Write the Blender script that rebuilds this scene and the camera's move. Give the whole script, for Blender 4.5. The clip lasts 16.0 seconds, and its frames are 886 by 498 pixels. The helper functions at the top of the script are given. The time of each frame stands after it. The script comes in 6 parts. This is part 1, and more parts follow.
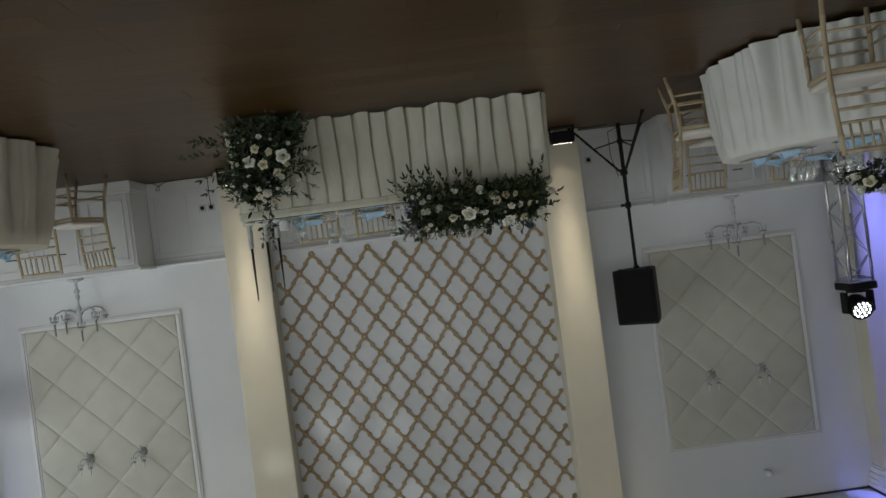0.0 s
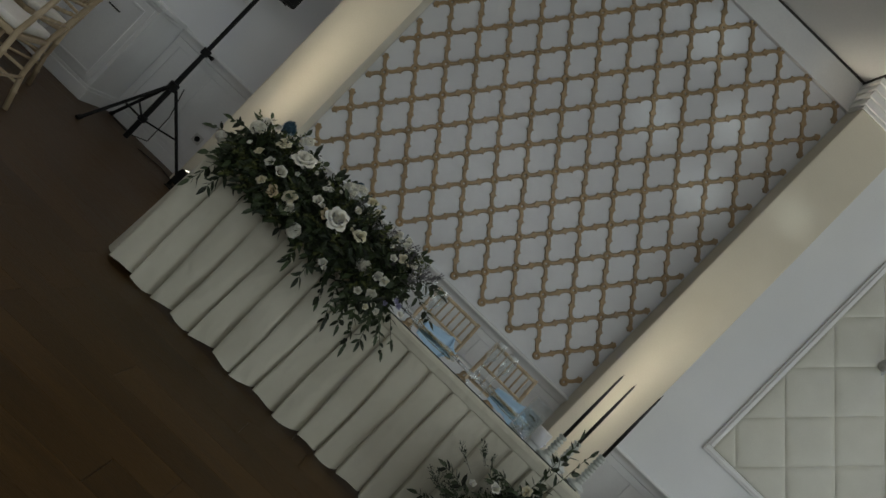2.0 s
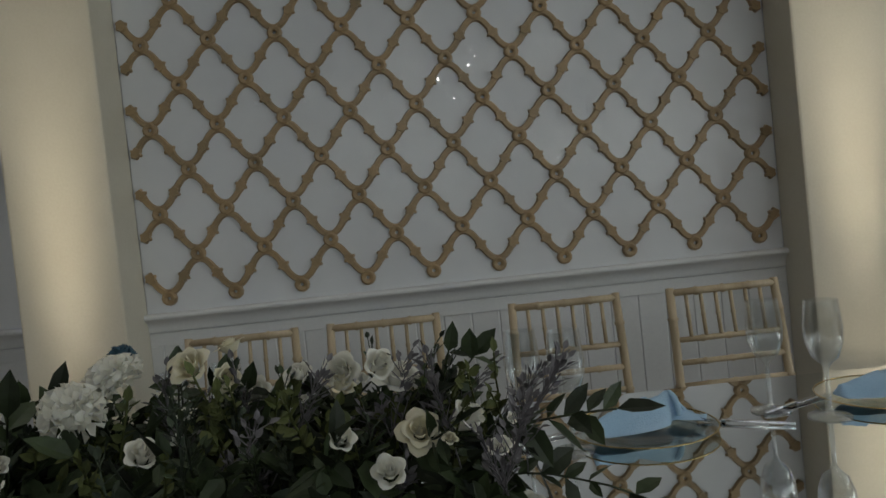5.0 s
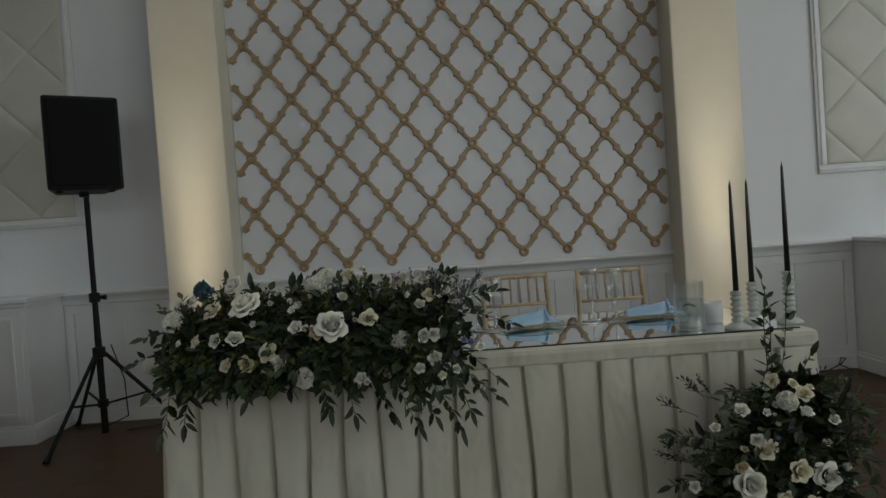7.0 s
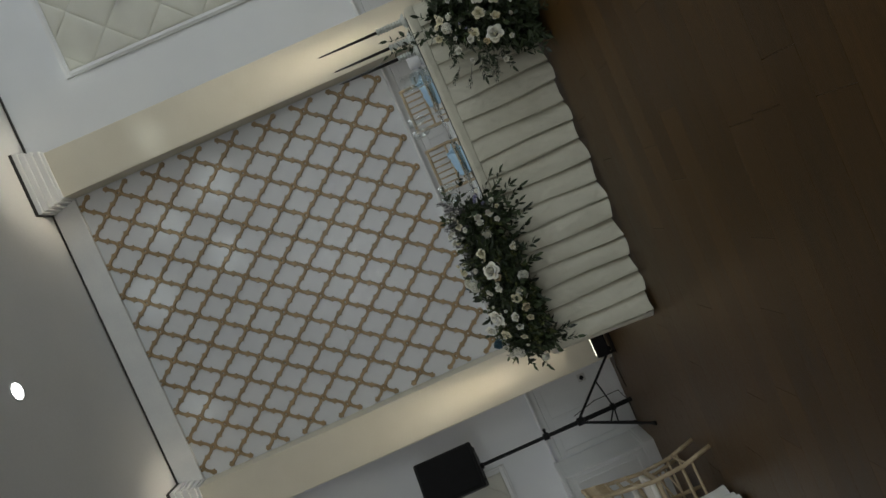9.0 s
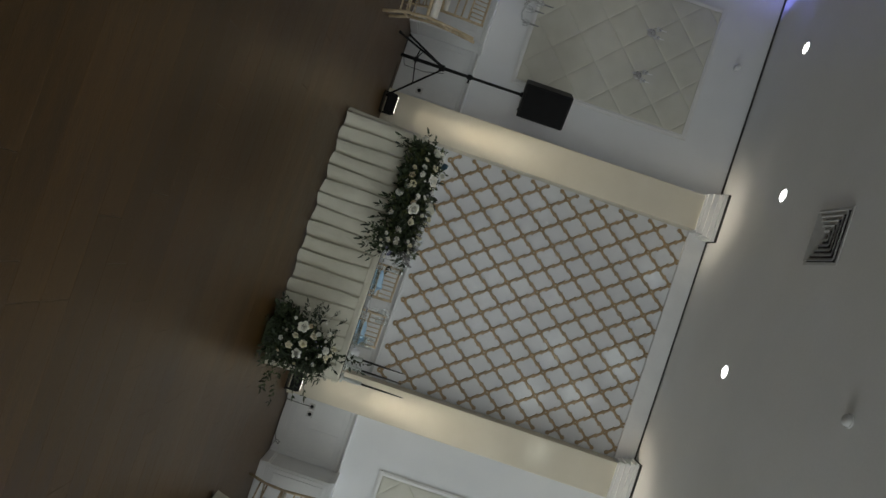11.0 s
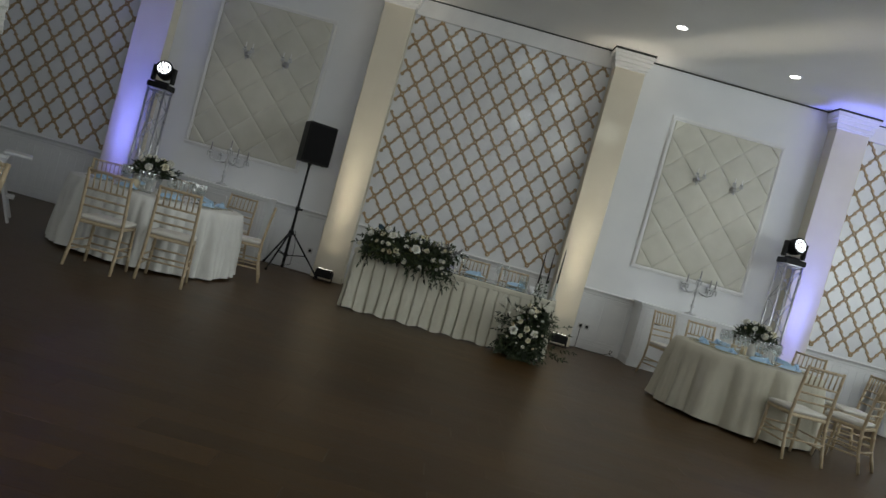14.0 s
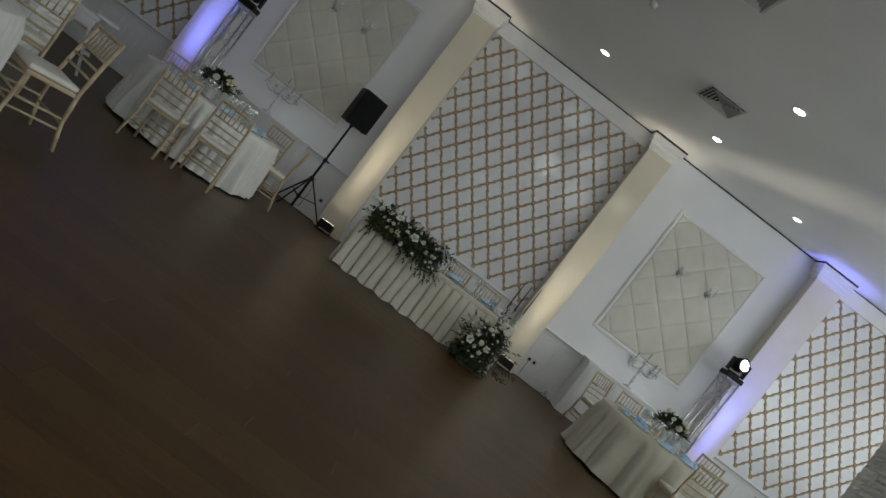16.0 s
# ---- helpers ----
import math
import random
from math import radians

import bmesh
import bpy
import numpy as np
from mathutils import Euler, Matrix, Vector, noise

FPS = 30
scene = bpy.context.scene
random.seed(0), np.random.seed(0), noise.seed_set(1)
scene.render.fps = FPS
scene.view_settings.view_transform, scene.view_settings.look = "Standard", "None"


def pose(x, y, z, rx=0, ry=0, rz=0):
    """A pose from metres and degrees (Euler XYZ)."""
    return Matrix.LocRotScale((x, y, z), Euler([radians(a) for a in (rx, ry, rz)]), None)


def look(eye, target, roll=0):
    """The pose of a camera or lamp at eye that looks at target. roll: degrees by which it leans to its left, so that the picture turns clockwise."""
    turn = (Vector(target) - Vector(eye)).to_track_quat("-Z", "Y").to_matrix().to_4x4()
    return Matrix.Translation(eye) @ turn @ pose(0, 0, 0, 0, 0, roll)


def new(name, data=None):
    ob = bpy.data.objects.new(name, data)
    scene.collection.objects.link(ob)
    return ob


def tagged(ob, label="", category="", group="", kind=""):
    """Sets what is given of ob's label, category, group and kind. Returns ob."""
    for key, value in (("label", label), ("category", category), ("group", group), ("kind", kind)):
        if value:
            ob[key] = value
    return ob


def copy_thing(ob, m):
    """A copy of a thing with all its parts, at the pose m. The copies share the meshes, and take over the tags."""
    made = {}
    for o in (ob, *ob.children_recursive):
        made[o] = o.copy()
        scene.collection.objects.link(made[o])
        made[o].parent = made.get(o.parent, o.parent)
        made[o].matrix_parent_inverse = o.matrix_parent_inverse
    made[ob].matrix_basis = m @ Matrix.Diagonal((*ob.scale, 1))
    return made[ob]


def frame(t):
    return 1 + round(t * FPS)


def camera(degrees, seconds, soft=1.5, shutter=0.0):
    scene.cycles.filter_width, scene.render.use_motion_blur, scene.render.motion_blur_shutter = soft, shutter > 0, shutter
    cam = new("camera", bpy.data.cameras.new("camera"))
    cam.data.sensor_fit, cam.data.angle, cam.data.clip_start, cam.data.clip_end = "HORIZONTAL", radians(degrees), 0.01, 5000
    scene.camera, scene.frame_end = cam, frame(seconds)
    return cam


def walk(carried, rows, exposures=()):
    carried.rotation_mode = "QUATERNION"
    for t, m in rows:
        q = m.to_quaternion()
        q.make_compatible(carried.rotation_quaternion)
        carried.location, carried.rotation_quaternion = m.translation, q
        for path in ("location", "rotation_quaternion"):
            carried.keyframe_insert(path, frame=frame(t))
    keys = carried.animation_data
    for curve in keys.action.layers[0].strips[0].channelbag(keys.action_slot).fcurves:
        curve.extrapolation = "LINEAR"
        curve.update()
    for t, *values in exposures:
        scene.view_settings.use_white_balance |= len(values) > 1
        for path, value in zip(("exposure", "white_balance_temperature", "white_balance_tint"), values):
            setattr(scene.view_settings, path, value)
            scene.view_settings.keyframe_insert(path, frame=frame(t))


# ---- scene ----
# camera and its walk: seconds, eye, target, roll
cam = camera(64.9, 16.0, soft=1.5)
PATH = [
    (0, (-0.139, -7.983, 1.167), (-0.199, -5.984, 1.163), 172.7),
    (0.5, (-0.096, -7.382, 1.246), (-0.151, -5.383, 1.228), 144.6),
    (1, (-0.127, -6.792, 1.167), (-0.143, -4.793, 1.189), 117.2),
    (1.5, (-0.105, -6.318, 1.186), (-0.103, -4.318, 1.192), 83.9),
    (2, (-0.137, -5.826, 1.191), (-0.112, -3.827, 1.165), 44.2),
    (2.5, (-0.175, -5.234, 1.193), (-0.144, -3.235, 1.135), 3.9),
    (3, (-0.145, -4.663, 1.207), (-0.134, -2.664, 1.143), -16.0),
    (3.5, (-0.124, -4.131, 1.205), (-0.114, -2.132, 1.137), -16.3),
    (4, (-0.164, -3.705, 1.230), (-0.136, -1.707, 1.153), -16.0),
    (4.4, (-0.162, -3.470, 1.224), (-0.132, -1.472, 1.155), -15.2),
    (4.85, (-0.159, -3.375, 1.218), (-0.128, -1.377, 1.158), -9.5),
    (5.3, (-0.156, -3.485, 1.212), (-0.124, -1.486, 1.161), 3.5),
    (5.8, (-0.152, -3.925, 1.205), (-0.119, -1.926, 1.165), 15.5),
    (6.3, (-0.149, -4.431, 1.198), (-0.114, -2.431, 1.168), 18.2),
    (6.5, (-0.147, -4.611, 1.197), (-0.115, -2.611, 1.166), 13.4),
    (7, (-0.161, -5.059, 1.207), (-0.140, -3.060, 1.157), -4.0),
    (7.5, (-0.142, -5.531, 1.201), (-0.148, -3.533, 1.137), -30.0),
    (8, (-0.144, -6.033, 1.212), (-0.169, -4.034, 1.142), -57.8),
    (8.5, (-0.109, -6.518, 1.220), (-0.177, -4.520, 1.154), -86.1),
    (8.7, (-0.097, -6.748, 1.181), (-0.178, -4.750, 1.140), -97.1),
    (9.4, (-0.124, -7.471, 1.211), (-0.193, -5.472, 1.186), -137.5),
    (10.1, (-0.151, -8.194, 1.241), (-0.207, -6.195, 1.233), -183.5),
    (10.8, (-0.177, -8.918, 1.271), (-0.221, -6.918, 1.279), -233.4),
    (11, (-0.168, -9.076, 1.264), (-0.199, -7.076, 1.272), -251.4),
    (11.2, (-0.165, -9.230, 1.143), (-0.179, -7.230, 1.176), -269.8),
    (11.5, (-0.226, -9.562, 1.214), (-0.215, -7.562, 1.213), -297.5),
    (12, (-0.267, -10.004, 1.278), (-0.244, -8.005, 1.224), -343.3),
    (12.2, (-0.240, -10.190, 1.292), (-0.231, -8.190, 1.223), -361.7),
    (12.5, (-0.194, -10.492, 1.312), (-0.211, -8.494, 1.221), -384.7),
    (13, (-0.284, -10.859, 1.219), (-0.287, -8.860, 1.144), -353.3),
    (13.5, (-0.368, -10.840, 1.233), (-0.333, -8.841, 1.179), -315.7),
    (14, (-0.329, -10.755, 1.258), (-0.305, -8.757, 1.195), -344.5),
    (14.3, (-0.284, -10.825, 1.216), (-0.274, -8.826, 1.151), -363.9),
    (14.5, (-0.245, -10.956, 1.243), (-0.246, -8.957, 1.161), -370.7),
    (15, (-0.308, -11.232, 1.257), (-0.282, -9.234, 1.177), -341.8),
    (15.5, (-0.337, -11.452, 1.296), (-0.295, -9.454, 1.232), -309.7),
    (16, (-0.415, -11.521, 1.301), (-0.358, -9.523, 1.237), -322.6),
]
walk(cam, [(t, look(eye, target, roll)) for t, eye, target, roll in PATH], [(0.0, 0.0), (2.0, -0.17), (2.5, -0.11), (4.0, -0.16), (6.4, -0.20), (7.0, -0.14), (7.5, -0.10), (8.7, 0.05), (10.8, 0.10), (15.0, 0.10), (16.0, 0.06)])

# ---------------------------------------------------------------- light and exposure
world = bpy.data.worlds.new("world")
scene.world = world
world.use_nodes = True
world.node_tree.nodes["Background"].inputs[0].default_value = (0.55, 0.65, 0.8, 1)
world.node_tree.nodes["Background"].inputs[1].default_value = 0.15


def lamp(name, kind, m, energy, color, **settings):
    data = bpy.data.lights.new(name, kind)
    data.energy, data.color = energy, color
    for key, value in settings.items():
        if key == "size":
            data.size = value
        elif key == "size_y":
            data.shape, data.size_y = "RECTANGLE", value
        elif key == "spot":
            data.spot_size = radians(value)
        elif key == "blend":
            data.spot_blend = value
        elif key == "soft":
            data.shadow_soft_size = value
    ob = new(name, data)
    ob.matrix_world = m
    return ob


CEIL = 4.535
ROOM_X, ROOM_S = 9.6, -14.0
DOWNLIGHTS = ((-1.97, -1.73), (0.0, -1.72), (1.98, -1.73), (-3.83, -1.10), (3.83, -1.10), (-1.94, -3.95), (1.93, -4.05))
COOL, DAY, WARM, VIOLET = (0.85, 0.92, 0.91), (0.90, 0.98, 0.94), (1.0, 0.89, 0.70), (0.20, 0.225, 1.0)
# daylight in the window openings of the east and south walls
for wy, power in ((-3.4, 78), (-6.8, 132), (-10.2, 138)):
    lamp("window_light", "AREA", look((ROOM_X + 0.12, wy, 2.75), (0, wy, 6.2)), power, COOL, size=2.6, size_y=2.7)
for wx, power in ((-5.6, 14), (0.0, 26), (5.6, 46)):
    lamp("window_light", "AREA", look((wx, ROOM_S - 0.12, 2.75), (wx, 0, 7.0)), power, DAY, size=3.4, size_y=2.7)
# recessed downlights
for x, y in DOWNLIGHTS:
    lamp("downlight_beam", "SPOT", look((x, y, CEIL - 0.02), (x, y - 0.001, 0)), 33, (1.0, 0.96, 0.90), spot=82, blend=0.9, soft=0.06)
# uplights at the feet of the columns
# each a weak flood at the foot, a middle beam and a narrow throw that reaches the ceiling
for sx in (-1, 1):
    for x, color, powers in ((1.79, WARM, (4, 60, 250)), (5.27, VIOLET, (9, 190, 900))):
        for power, wide, high in zip(powers, (90, 38, 22), (1.6, 3.4, 3.9)):
            lamp("uplight_and_streak_beam", "SPOT", look((sx * x, -0.48, 0.24), (sx * x, -0.24, high)), power, color, spot=wide, blend=1.0, soft=0.09)
# spots added at one warm uplight, only to draw a streak over the ceiling
for x, y, power in ((2.2, -0.90, 70), (2.50, -1.35, 90), (2.80, -1.80, 105), (3.1, -2.25, 105), (3.4, -2.70, 95), (3.7, -3.15, 80)):
    lamp("uplight_and_streak_beam", "SPOT", look((1.86, -0.50, 0.24), (x, y, CEIL)), power, WARM, spot=15, blend=1.0, soft=0.05)
# beams of the stage light bar: narrow ones that leave pale patches
BAR = Vector((0.2, -13.2, 3.9))
for x, z, wide in ((0.35, 3.95, 2.6), (0.95, 3.55, 2.4), (1.15, 2.95, 2.8), (0.45, 3.10, 2.2), (1.78, 3.25, 2.0), (2.75, 3.75, 2.0), (-0.85, 4.0, 1.8)):
    lamp("patch_beam", "SPOT", look(BAR + Vector((0.2 * x, 0.12, 0.0)), (x, 0.0, z)), 650, (0.90, 1.0, 0.98), spot=wide, blend=1.0, soft=0.05)
for x, y, wide in ((2.25, -3.15, 3.4), (2.95, -3.45, 3.0), (2.0, -4.85, 3.2), (0.75, -4.1, 2.6)):
    lamp("patch_beam", "SPOT", look(BAR + Vector((0.2 * x, 0.12, 0.0)), (x, y, CEIL)), 200, (0.86, 1.0, 1.0), spot=wide, blend=1.0, soft=0.05)

# ---------------------------------------------------------------- materials


def node_material(name, low, high, scale=6.0, rough=0.6, rough_var=0.08, bump=0.15, bump_scale=60.0, metal=0.0, stretch=(1, 1, 1), **extra):
    """Two-scale noise between two colours, with fine relief."""
    mat = bpy.data.materials.new(name)
    mat.use_nodes = True
    nt = mat.node_tree
    bsdf = nt.nodes["Principled BSDF"]
    coord, mapping = nt.nodes.new("ShaderNodeTexCoord"), nt.nodes.new("ShaderNodeMapping")
    mapping.inputs["Scale"].default_value = stretch
    nt.links.new(coord.outputs["Object"], mapping.inputs["Vector"])
    big, fine = nt.nodes.new("ShaderNodeTexNoise"), nt.nodes.new("ShaderNodeTexNoise")
    big.inputs["Scale"].default_value, big.inputs["Detail"].default_value = scale, 5
    fine.inputs["Scale"].default_value, fine.inputs["Detail"].default_value = bump_scale, 4
    for tex in (big, fine):
        nt.links.new(mapping.outputs[0], tex.inputs["Vector"])
    ramp = nt.nodes.new("ShaderNodeValToRGB")
    ramp.color_ramp.elements[0].position, ramp.color_ramp.elements[1].position = 0.32, 0.68
    ramp.color_ramp.elements[0].color, ramp.color_ramp.elements[1].color = (*low, 1), (*high, 1)
    blend = nt.nodes.new("ShaderNodeMath")
    blend.operation = "MULTIPLY_ADD"
    blend.inputs[1].default_value = 0.35
    nt.links.new(fine.outputs["Fac"], blend.inputs[0])
    keep = nt.nodes.new("ShaderNodeMath")
    keep.operation = "MULTIPLY"
    keep.inputs[1].default_value = 0.65
    nt.links.new(big.outputs["Fac"], keep.inputs[0])
    nt.links.new(keep.outputs[0], blend.inputs[2])
    nt.links.new(blend.outputs[0], ramp.inputs["Fac"])
    nt.links.new(ramp.outputs["Color"], bsdf.inputs["Base Color"])
    span = nt.nodes.new("ShaderNodeMapRange")
    span.inputs["To Min"].default_value, span.inputs["To Max"].default_value = rough - rough_var, rough + rough_var
    nt.links.new(big.outputs["Fac"], span.inputs["Value"])
    nt.links.new(span.outputs[0], bsdf.inputs["Roughness"])
    if bump:
        relief = nt.nodes.new("ShaderNodeBump")
        relief.inputs["Strength"].default_value, relief.inputs["Distance"].default_value = bump, 0.01
        nt.links.new(fine.outputs["Fac"], relief.inputs["Height"])
        nt.links.new(relief.outputs[0], bsdf.inputs["Normal"])
    bsdf.inputs["Metallic"].default_value = metal
    for key, value in extra.items():
        bsdf.inputs[key.replace("_", " ")].default_value = value
    return mat


def random_tint(mat, low, high):
    """Each object or loose piece a little lighter or darker."""
    nt = mat.node_tree
    bsdf = nt.nodes["Principled BSDF"]
    source = bsdf.inputs["Base Color"].links[0].from_socket
    info, span, mix = nt.nodes.new("ShaderNodeObjectInfo"), nt.nodes.new("ShaderNodeMapRange"), nt.nodes.new("ShaderNodeMix")
    span.inputs["To Min"].default_value, span.inputs["To Max"].default_value = low, high
    nt.links.new(info.outputs["Random"], span.inputs["Value"])
    mix.data_type, mix.blend_type = "RGBA", "MULTIPLY"
    mix.inputs["Factor"].default_value = 1.0
    nt.links.new(source, mix.inputs["A"])
    nt.links.new(span.outputs[0], mix.inputs["B"])
    nt.links.new(mix.outputs["Result"], bsdf.inputs["Base Color"])
    return mat


def leaf_tint(mat, low, high):
    """Each leaf of a joined mesh a little lighter or darker."""
    nt = mat.node_tree
    bsdf = nt.nodes["Principled BSDF"]
    source = bsdf.inputs["Base Color"].links[0].from_socket
    geo, span, mix = nt.nodes.new("ShaderNodeNewGeometry"), nt.nodes.new("ShaderNodeMapRange"), nt.nodes.new("ShaderNodeMix")
    span.inputs["To Min"].default_value, span.inputs["To Max"].default_value = low, high
    nt.links.new(geo.outputs["Random Per Island"], span.inputs["Value"])
    mix.data_type, mix.blend_type = "RGBA", "MULTIPLY"
    mix.inputs["Factor"].default_value = 1.0
    nt.links.new(source, mix.inputs["A"])
    nt.links.new(span.outputs[0], mix.inputs["B"])
    nt.links.new(mix.outputs["Result"], bsdf.inputs["Base Color"])
    return mat


def glow_material(name, color, strength):
    mat = bpy.data.materials.new(name)
    mat.use_nodes = True
    bsdf = mat.node_tree.nodes["Principled BSDF"]
    bsdf.inputs["Base Color"].default_value = (0.8, 0.8, 0.8, 1)
    bsdf.inputs["Emission Color"].default_value = (*color, 1)
    bsdf.inputs["Emission Strength"].default_value = strength
    return mat


def glass_material(name, color, gloss=0.17, edge=0.95):
    """Thin clear glass: light goes straight through, with more gloss towards its outline."""
    mat = bpy.data.materials.new(name)
    mat.use_nodes = True
    nt = mat.node_tree
    nt.nodes.remove(nt.nodes["Principled BSDF"])
    clear, shine, mix, facing, power, span = (nt.nodes.new(k) for k in ("ShaderNodeBsdfTransparent", "ShaderNodeBsdfGlossy", "ShaderNodeMixShader", "ShaderNodeLayerWeight", "ShaderNodeMath", "ShaderNodeMapRange"))
    clear.inputs["Color"].default_value = (*color, 1)
    shine.inputs["Color"].default_value = (1, 1, 1, 1)
    shine.inputs["Roughness"].default_value = 0.10
    power.operation, power.inputs[1].default_value = "POWER", 2.0
    nt.links.new(facing.outputs["Facing"], power.inputs[0])
    span.inputs["To Min"].default_value, span.inputs["To Max"].default_value = gloss, edge
    nt.links.new(power.outputs[0], span.inputs["Value"])
    nt.links.new(span.outputs[0], mix.inputs[0])
    nt.links.new(clear.outputs[0], mix.inputs[1])
    nt.links.new(shine.outputs[0], mix.inputs[2])
    nt.links.new(mix.outputs[0], nt.nodes["Material Output"].inputs["Surface"])
    return mat


def wavy_film(mat, scale, height, cells, tilt):
    """Shallow waves in the clear top coat, broken into small flat facets like crinkled film."""
    nt = mat.node_tree
    coord, tex, relief, cell, shift, spread, total, unit = (nt.nodes.new(k) for k in ("ShaderNodeTexCoord", "ShaderNodeTexNoise", "ShaderNodeBump", "ShaderNodeTexVoronoi", "ShaderNodeVectorMath", "ShaderNodeVectorMath", "ShaderNodeVectorMath", "ShaderNodeVectorMath"))
    tex.inputs["Scale"].default_value, tex.inputs["Detail"].default_value = scale, 2.0
    relief.inputs["Strength"].default_value, relief.inputs["Distance"].default_value = 1.0, height
    cell.inputs["Scale"].default_value = cells
    shift.operation, spread.operation, total.operation, unit.operation = "SUBTRACT", "MULTIPLY", "ADD", "NORMALIZE"
    shift.inputs[1].default_value, spread.inputs[1].default_value = (0.5, 0.5, 0.5), (tilt, 0.0, tilt)
    nt.links.new(coord.outputs["Object"], tex.inputs["Vector"])
    nt.links.new(coord.outputs["Object"], cell.inputs["Vector"])
    nt.links.new(tex.outputs["Fac"], relief.inputs["Height"])
    nt.links.new(cell.outputs["Color"], shift.inputs[0])
    nt.links.new(shift.outputs[0], spread.inputs[0])
    nt.links.new(spread.outputs[0], total.inputs[0])
    nt.links.new(relief.outputs[0], total.inputs[1])
    nt.links.new(total.outputs[0], unit.inputs[0])
    nt.links.new(unit.outputs[0], nt.nodes["Principled BSDF"].inputs["Coat Normal"])
    return mat


def creased(mat, scale, height, stretch=(1, 1, 1)):
    """Broad soft creases under the fine weave."""
    nt = mat.node_tree
    bsdf = nt.nodes["Principled BSDF"]
    fine = bsdf.inputs["Normal"].links[0].from_socket
    coord, mapping, tex, relief = (nt.nodes.new(k) for k in ("ShaderNodeTexCoord", "ShaderNodeMapping", "ShaderNodeTexNoise", "ShaderNodeBump"))
    mapping.inputs["Scale"].default_value = stretch
    tex.inputs["Scale"].default_value, tex.inputs["Detail"].default_value, tex.inputs["Distortion"].default_value = scale, 2.0, 0.2
    relief.inputs["Strength"].default_value, relief.inputs["Distance"].default_value = 1.0, height
    nt.links.new(coord.outputs["Object"], mapping.inputs["Vector"])
    nt.links.new(mapping.outputs[0], tex.inputs["Vector"])
    nt.links.new(tex.outputs["Fac"], relief.inputs["Height"])
    nt.links.new(fine, relief.inputs["Normal"])
    nt.links.new(relief.outputs[0], bsdf.inputs["Normal"])
    return mat


WALL = node_material("white_wall_paint", (0.74, 0.755, 0.77), (0.81, 0.82, 0.83), 1.6, 0.55, 0.06, 0.06, 90)
WAINSCOT = node_material("white_satin_paint", (0.70, 0.71, 0.72), (0.78, 0.79, 0.79), 3, 0.38, 0.06, 0.05, 60)
COLUMN = node_material("cream_column_paint", (0.66, 0.615, 0.50), (0.74, 0.695, 0.58), 2.2, 0.5, 0.06, 0.06, 80)
CEILING = node_material("ceiling_paint", (0.76, 0.765, 0.76), (0.83, 0.835, 0.83), 1.1, 0.36, 0.06, 0.04, 50)
PLASTER = node_material("white_moulding", (0.74, 0.74, 0.74), (0.82, 0.82, 0.81), 5, 0.45, 0.06, 0.05, 80)
# near-black colour for painted shade under the ceiling, and for an unlit lens
GAP = node_material("gap_shade_and_off_lens", (0.03, 0.03, 0.03), (0.06, 0.055, 0.05), 8, 0.8)
GLOSS = wavy_film(node_material("glossy_white_panel", (0.705, 0.72, 0.745), (0.77, 0.785, 0.805), 2.5, 0.55, 0.05, 0.1, 9.0, Coat_Weight=0.8, Coat_Roughness=0.04, Coat_IOR=1.58, Specular_IOR_Level=0.12), 5.0, 0.0050, 78.0, 0.12)
FRET = node_material("gold_brown_fretwork", (0.255, 0.186, 0.104), (0.445, 0.302, 0.154), 7, 0.45, 0.1, 0.25, 120, 0.15, Coat_Weight=0.4, Coat_Roughness=0.30)
PAD = node_material("cream_faux_leather", (0.57, 0.56, 0.48), (0.65, 0.64, 0.56), 4, 0.42, 0.08, 0.12, 140)
LINEN = creased(node_material("ivory_table_linen", (0.60, 0.58, 0.475), (0.70, 0.68, 0.575), 3.5, 0.8, 0.06, 0.25, 420), 8.0, 0.030, (1, 1, 0.6))
# ivory linen with the shade of its deep folds put into the colour
LINEN_SHADED = creased(node_material("fold_shaded_ivory_linen", (0.50, 0.475, 0.385), (0.60, 0.575, 0.475), 3.5, 0.8, 0.06, 0.25, 420), 6.0, 0.020, (1, 1, 0.5))
LINEN_WHITE = creased(node_material("white_table_linen", (0.66, 0.66, 0.63), (0.76, 0.76, 0.73), 3.5, 0.8, 0.06, 0.25, 420), 5.0, 0.014)
WOOD = node_material("champagne_chair_wood", (0.39, 0.305, 0.19), (0.55, 0.445, 0.30), 9, 0.45, 0.1, 0.15, 90, 0.0, (1, 1, 0.25))
CUSHION = node_material("ivory_cushion_cloth", (0.68, 0.66, 0.60), (0.80, 0.78, 0.73), 6, 0.85, 0.05, 0.3, 300)
BLACK = node_material("black_grille_metal", (0.004, 0.004, 0.0045), (0.009, 0.009, 0.010), 12, 0.7, 0.1, 0.3, 260, Specular_IOR_Level=0.15)
BLACK_PLASTIC = node_material("black_plastic", (0.006, 0.006, 0.0065), (0.014, 0.014, 0.015), 10, 0.55, 0.1, 0.15, 120, Specular_IOR_Level=0.2)
ALU = node_material("brushed_aluminium", (0.48, 0.49, 0.51), (0.62, 0.63, 0.65), 14, 0.30, 0.08, 0.08, 200, 1.0)
CHROME = node_material("polished_chrome", (0.72, 0.73, 0.75), (0.84, 0.85, 0.87), 10, 0.12, 0.04, 0.03, 100, 1.0)
BRASS_RIM = node_material("gold_plate_rim", (0.55, 0.40, 0.16), (0.70, 0.53, 0.24), 20, 0.25, 0.06, 0.05, 90, 1.0)
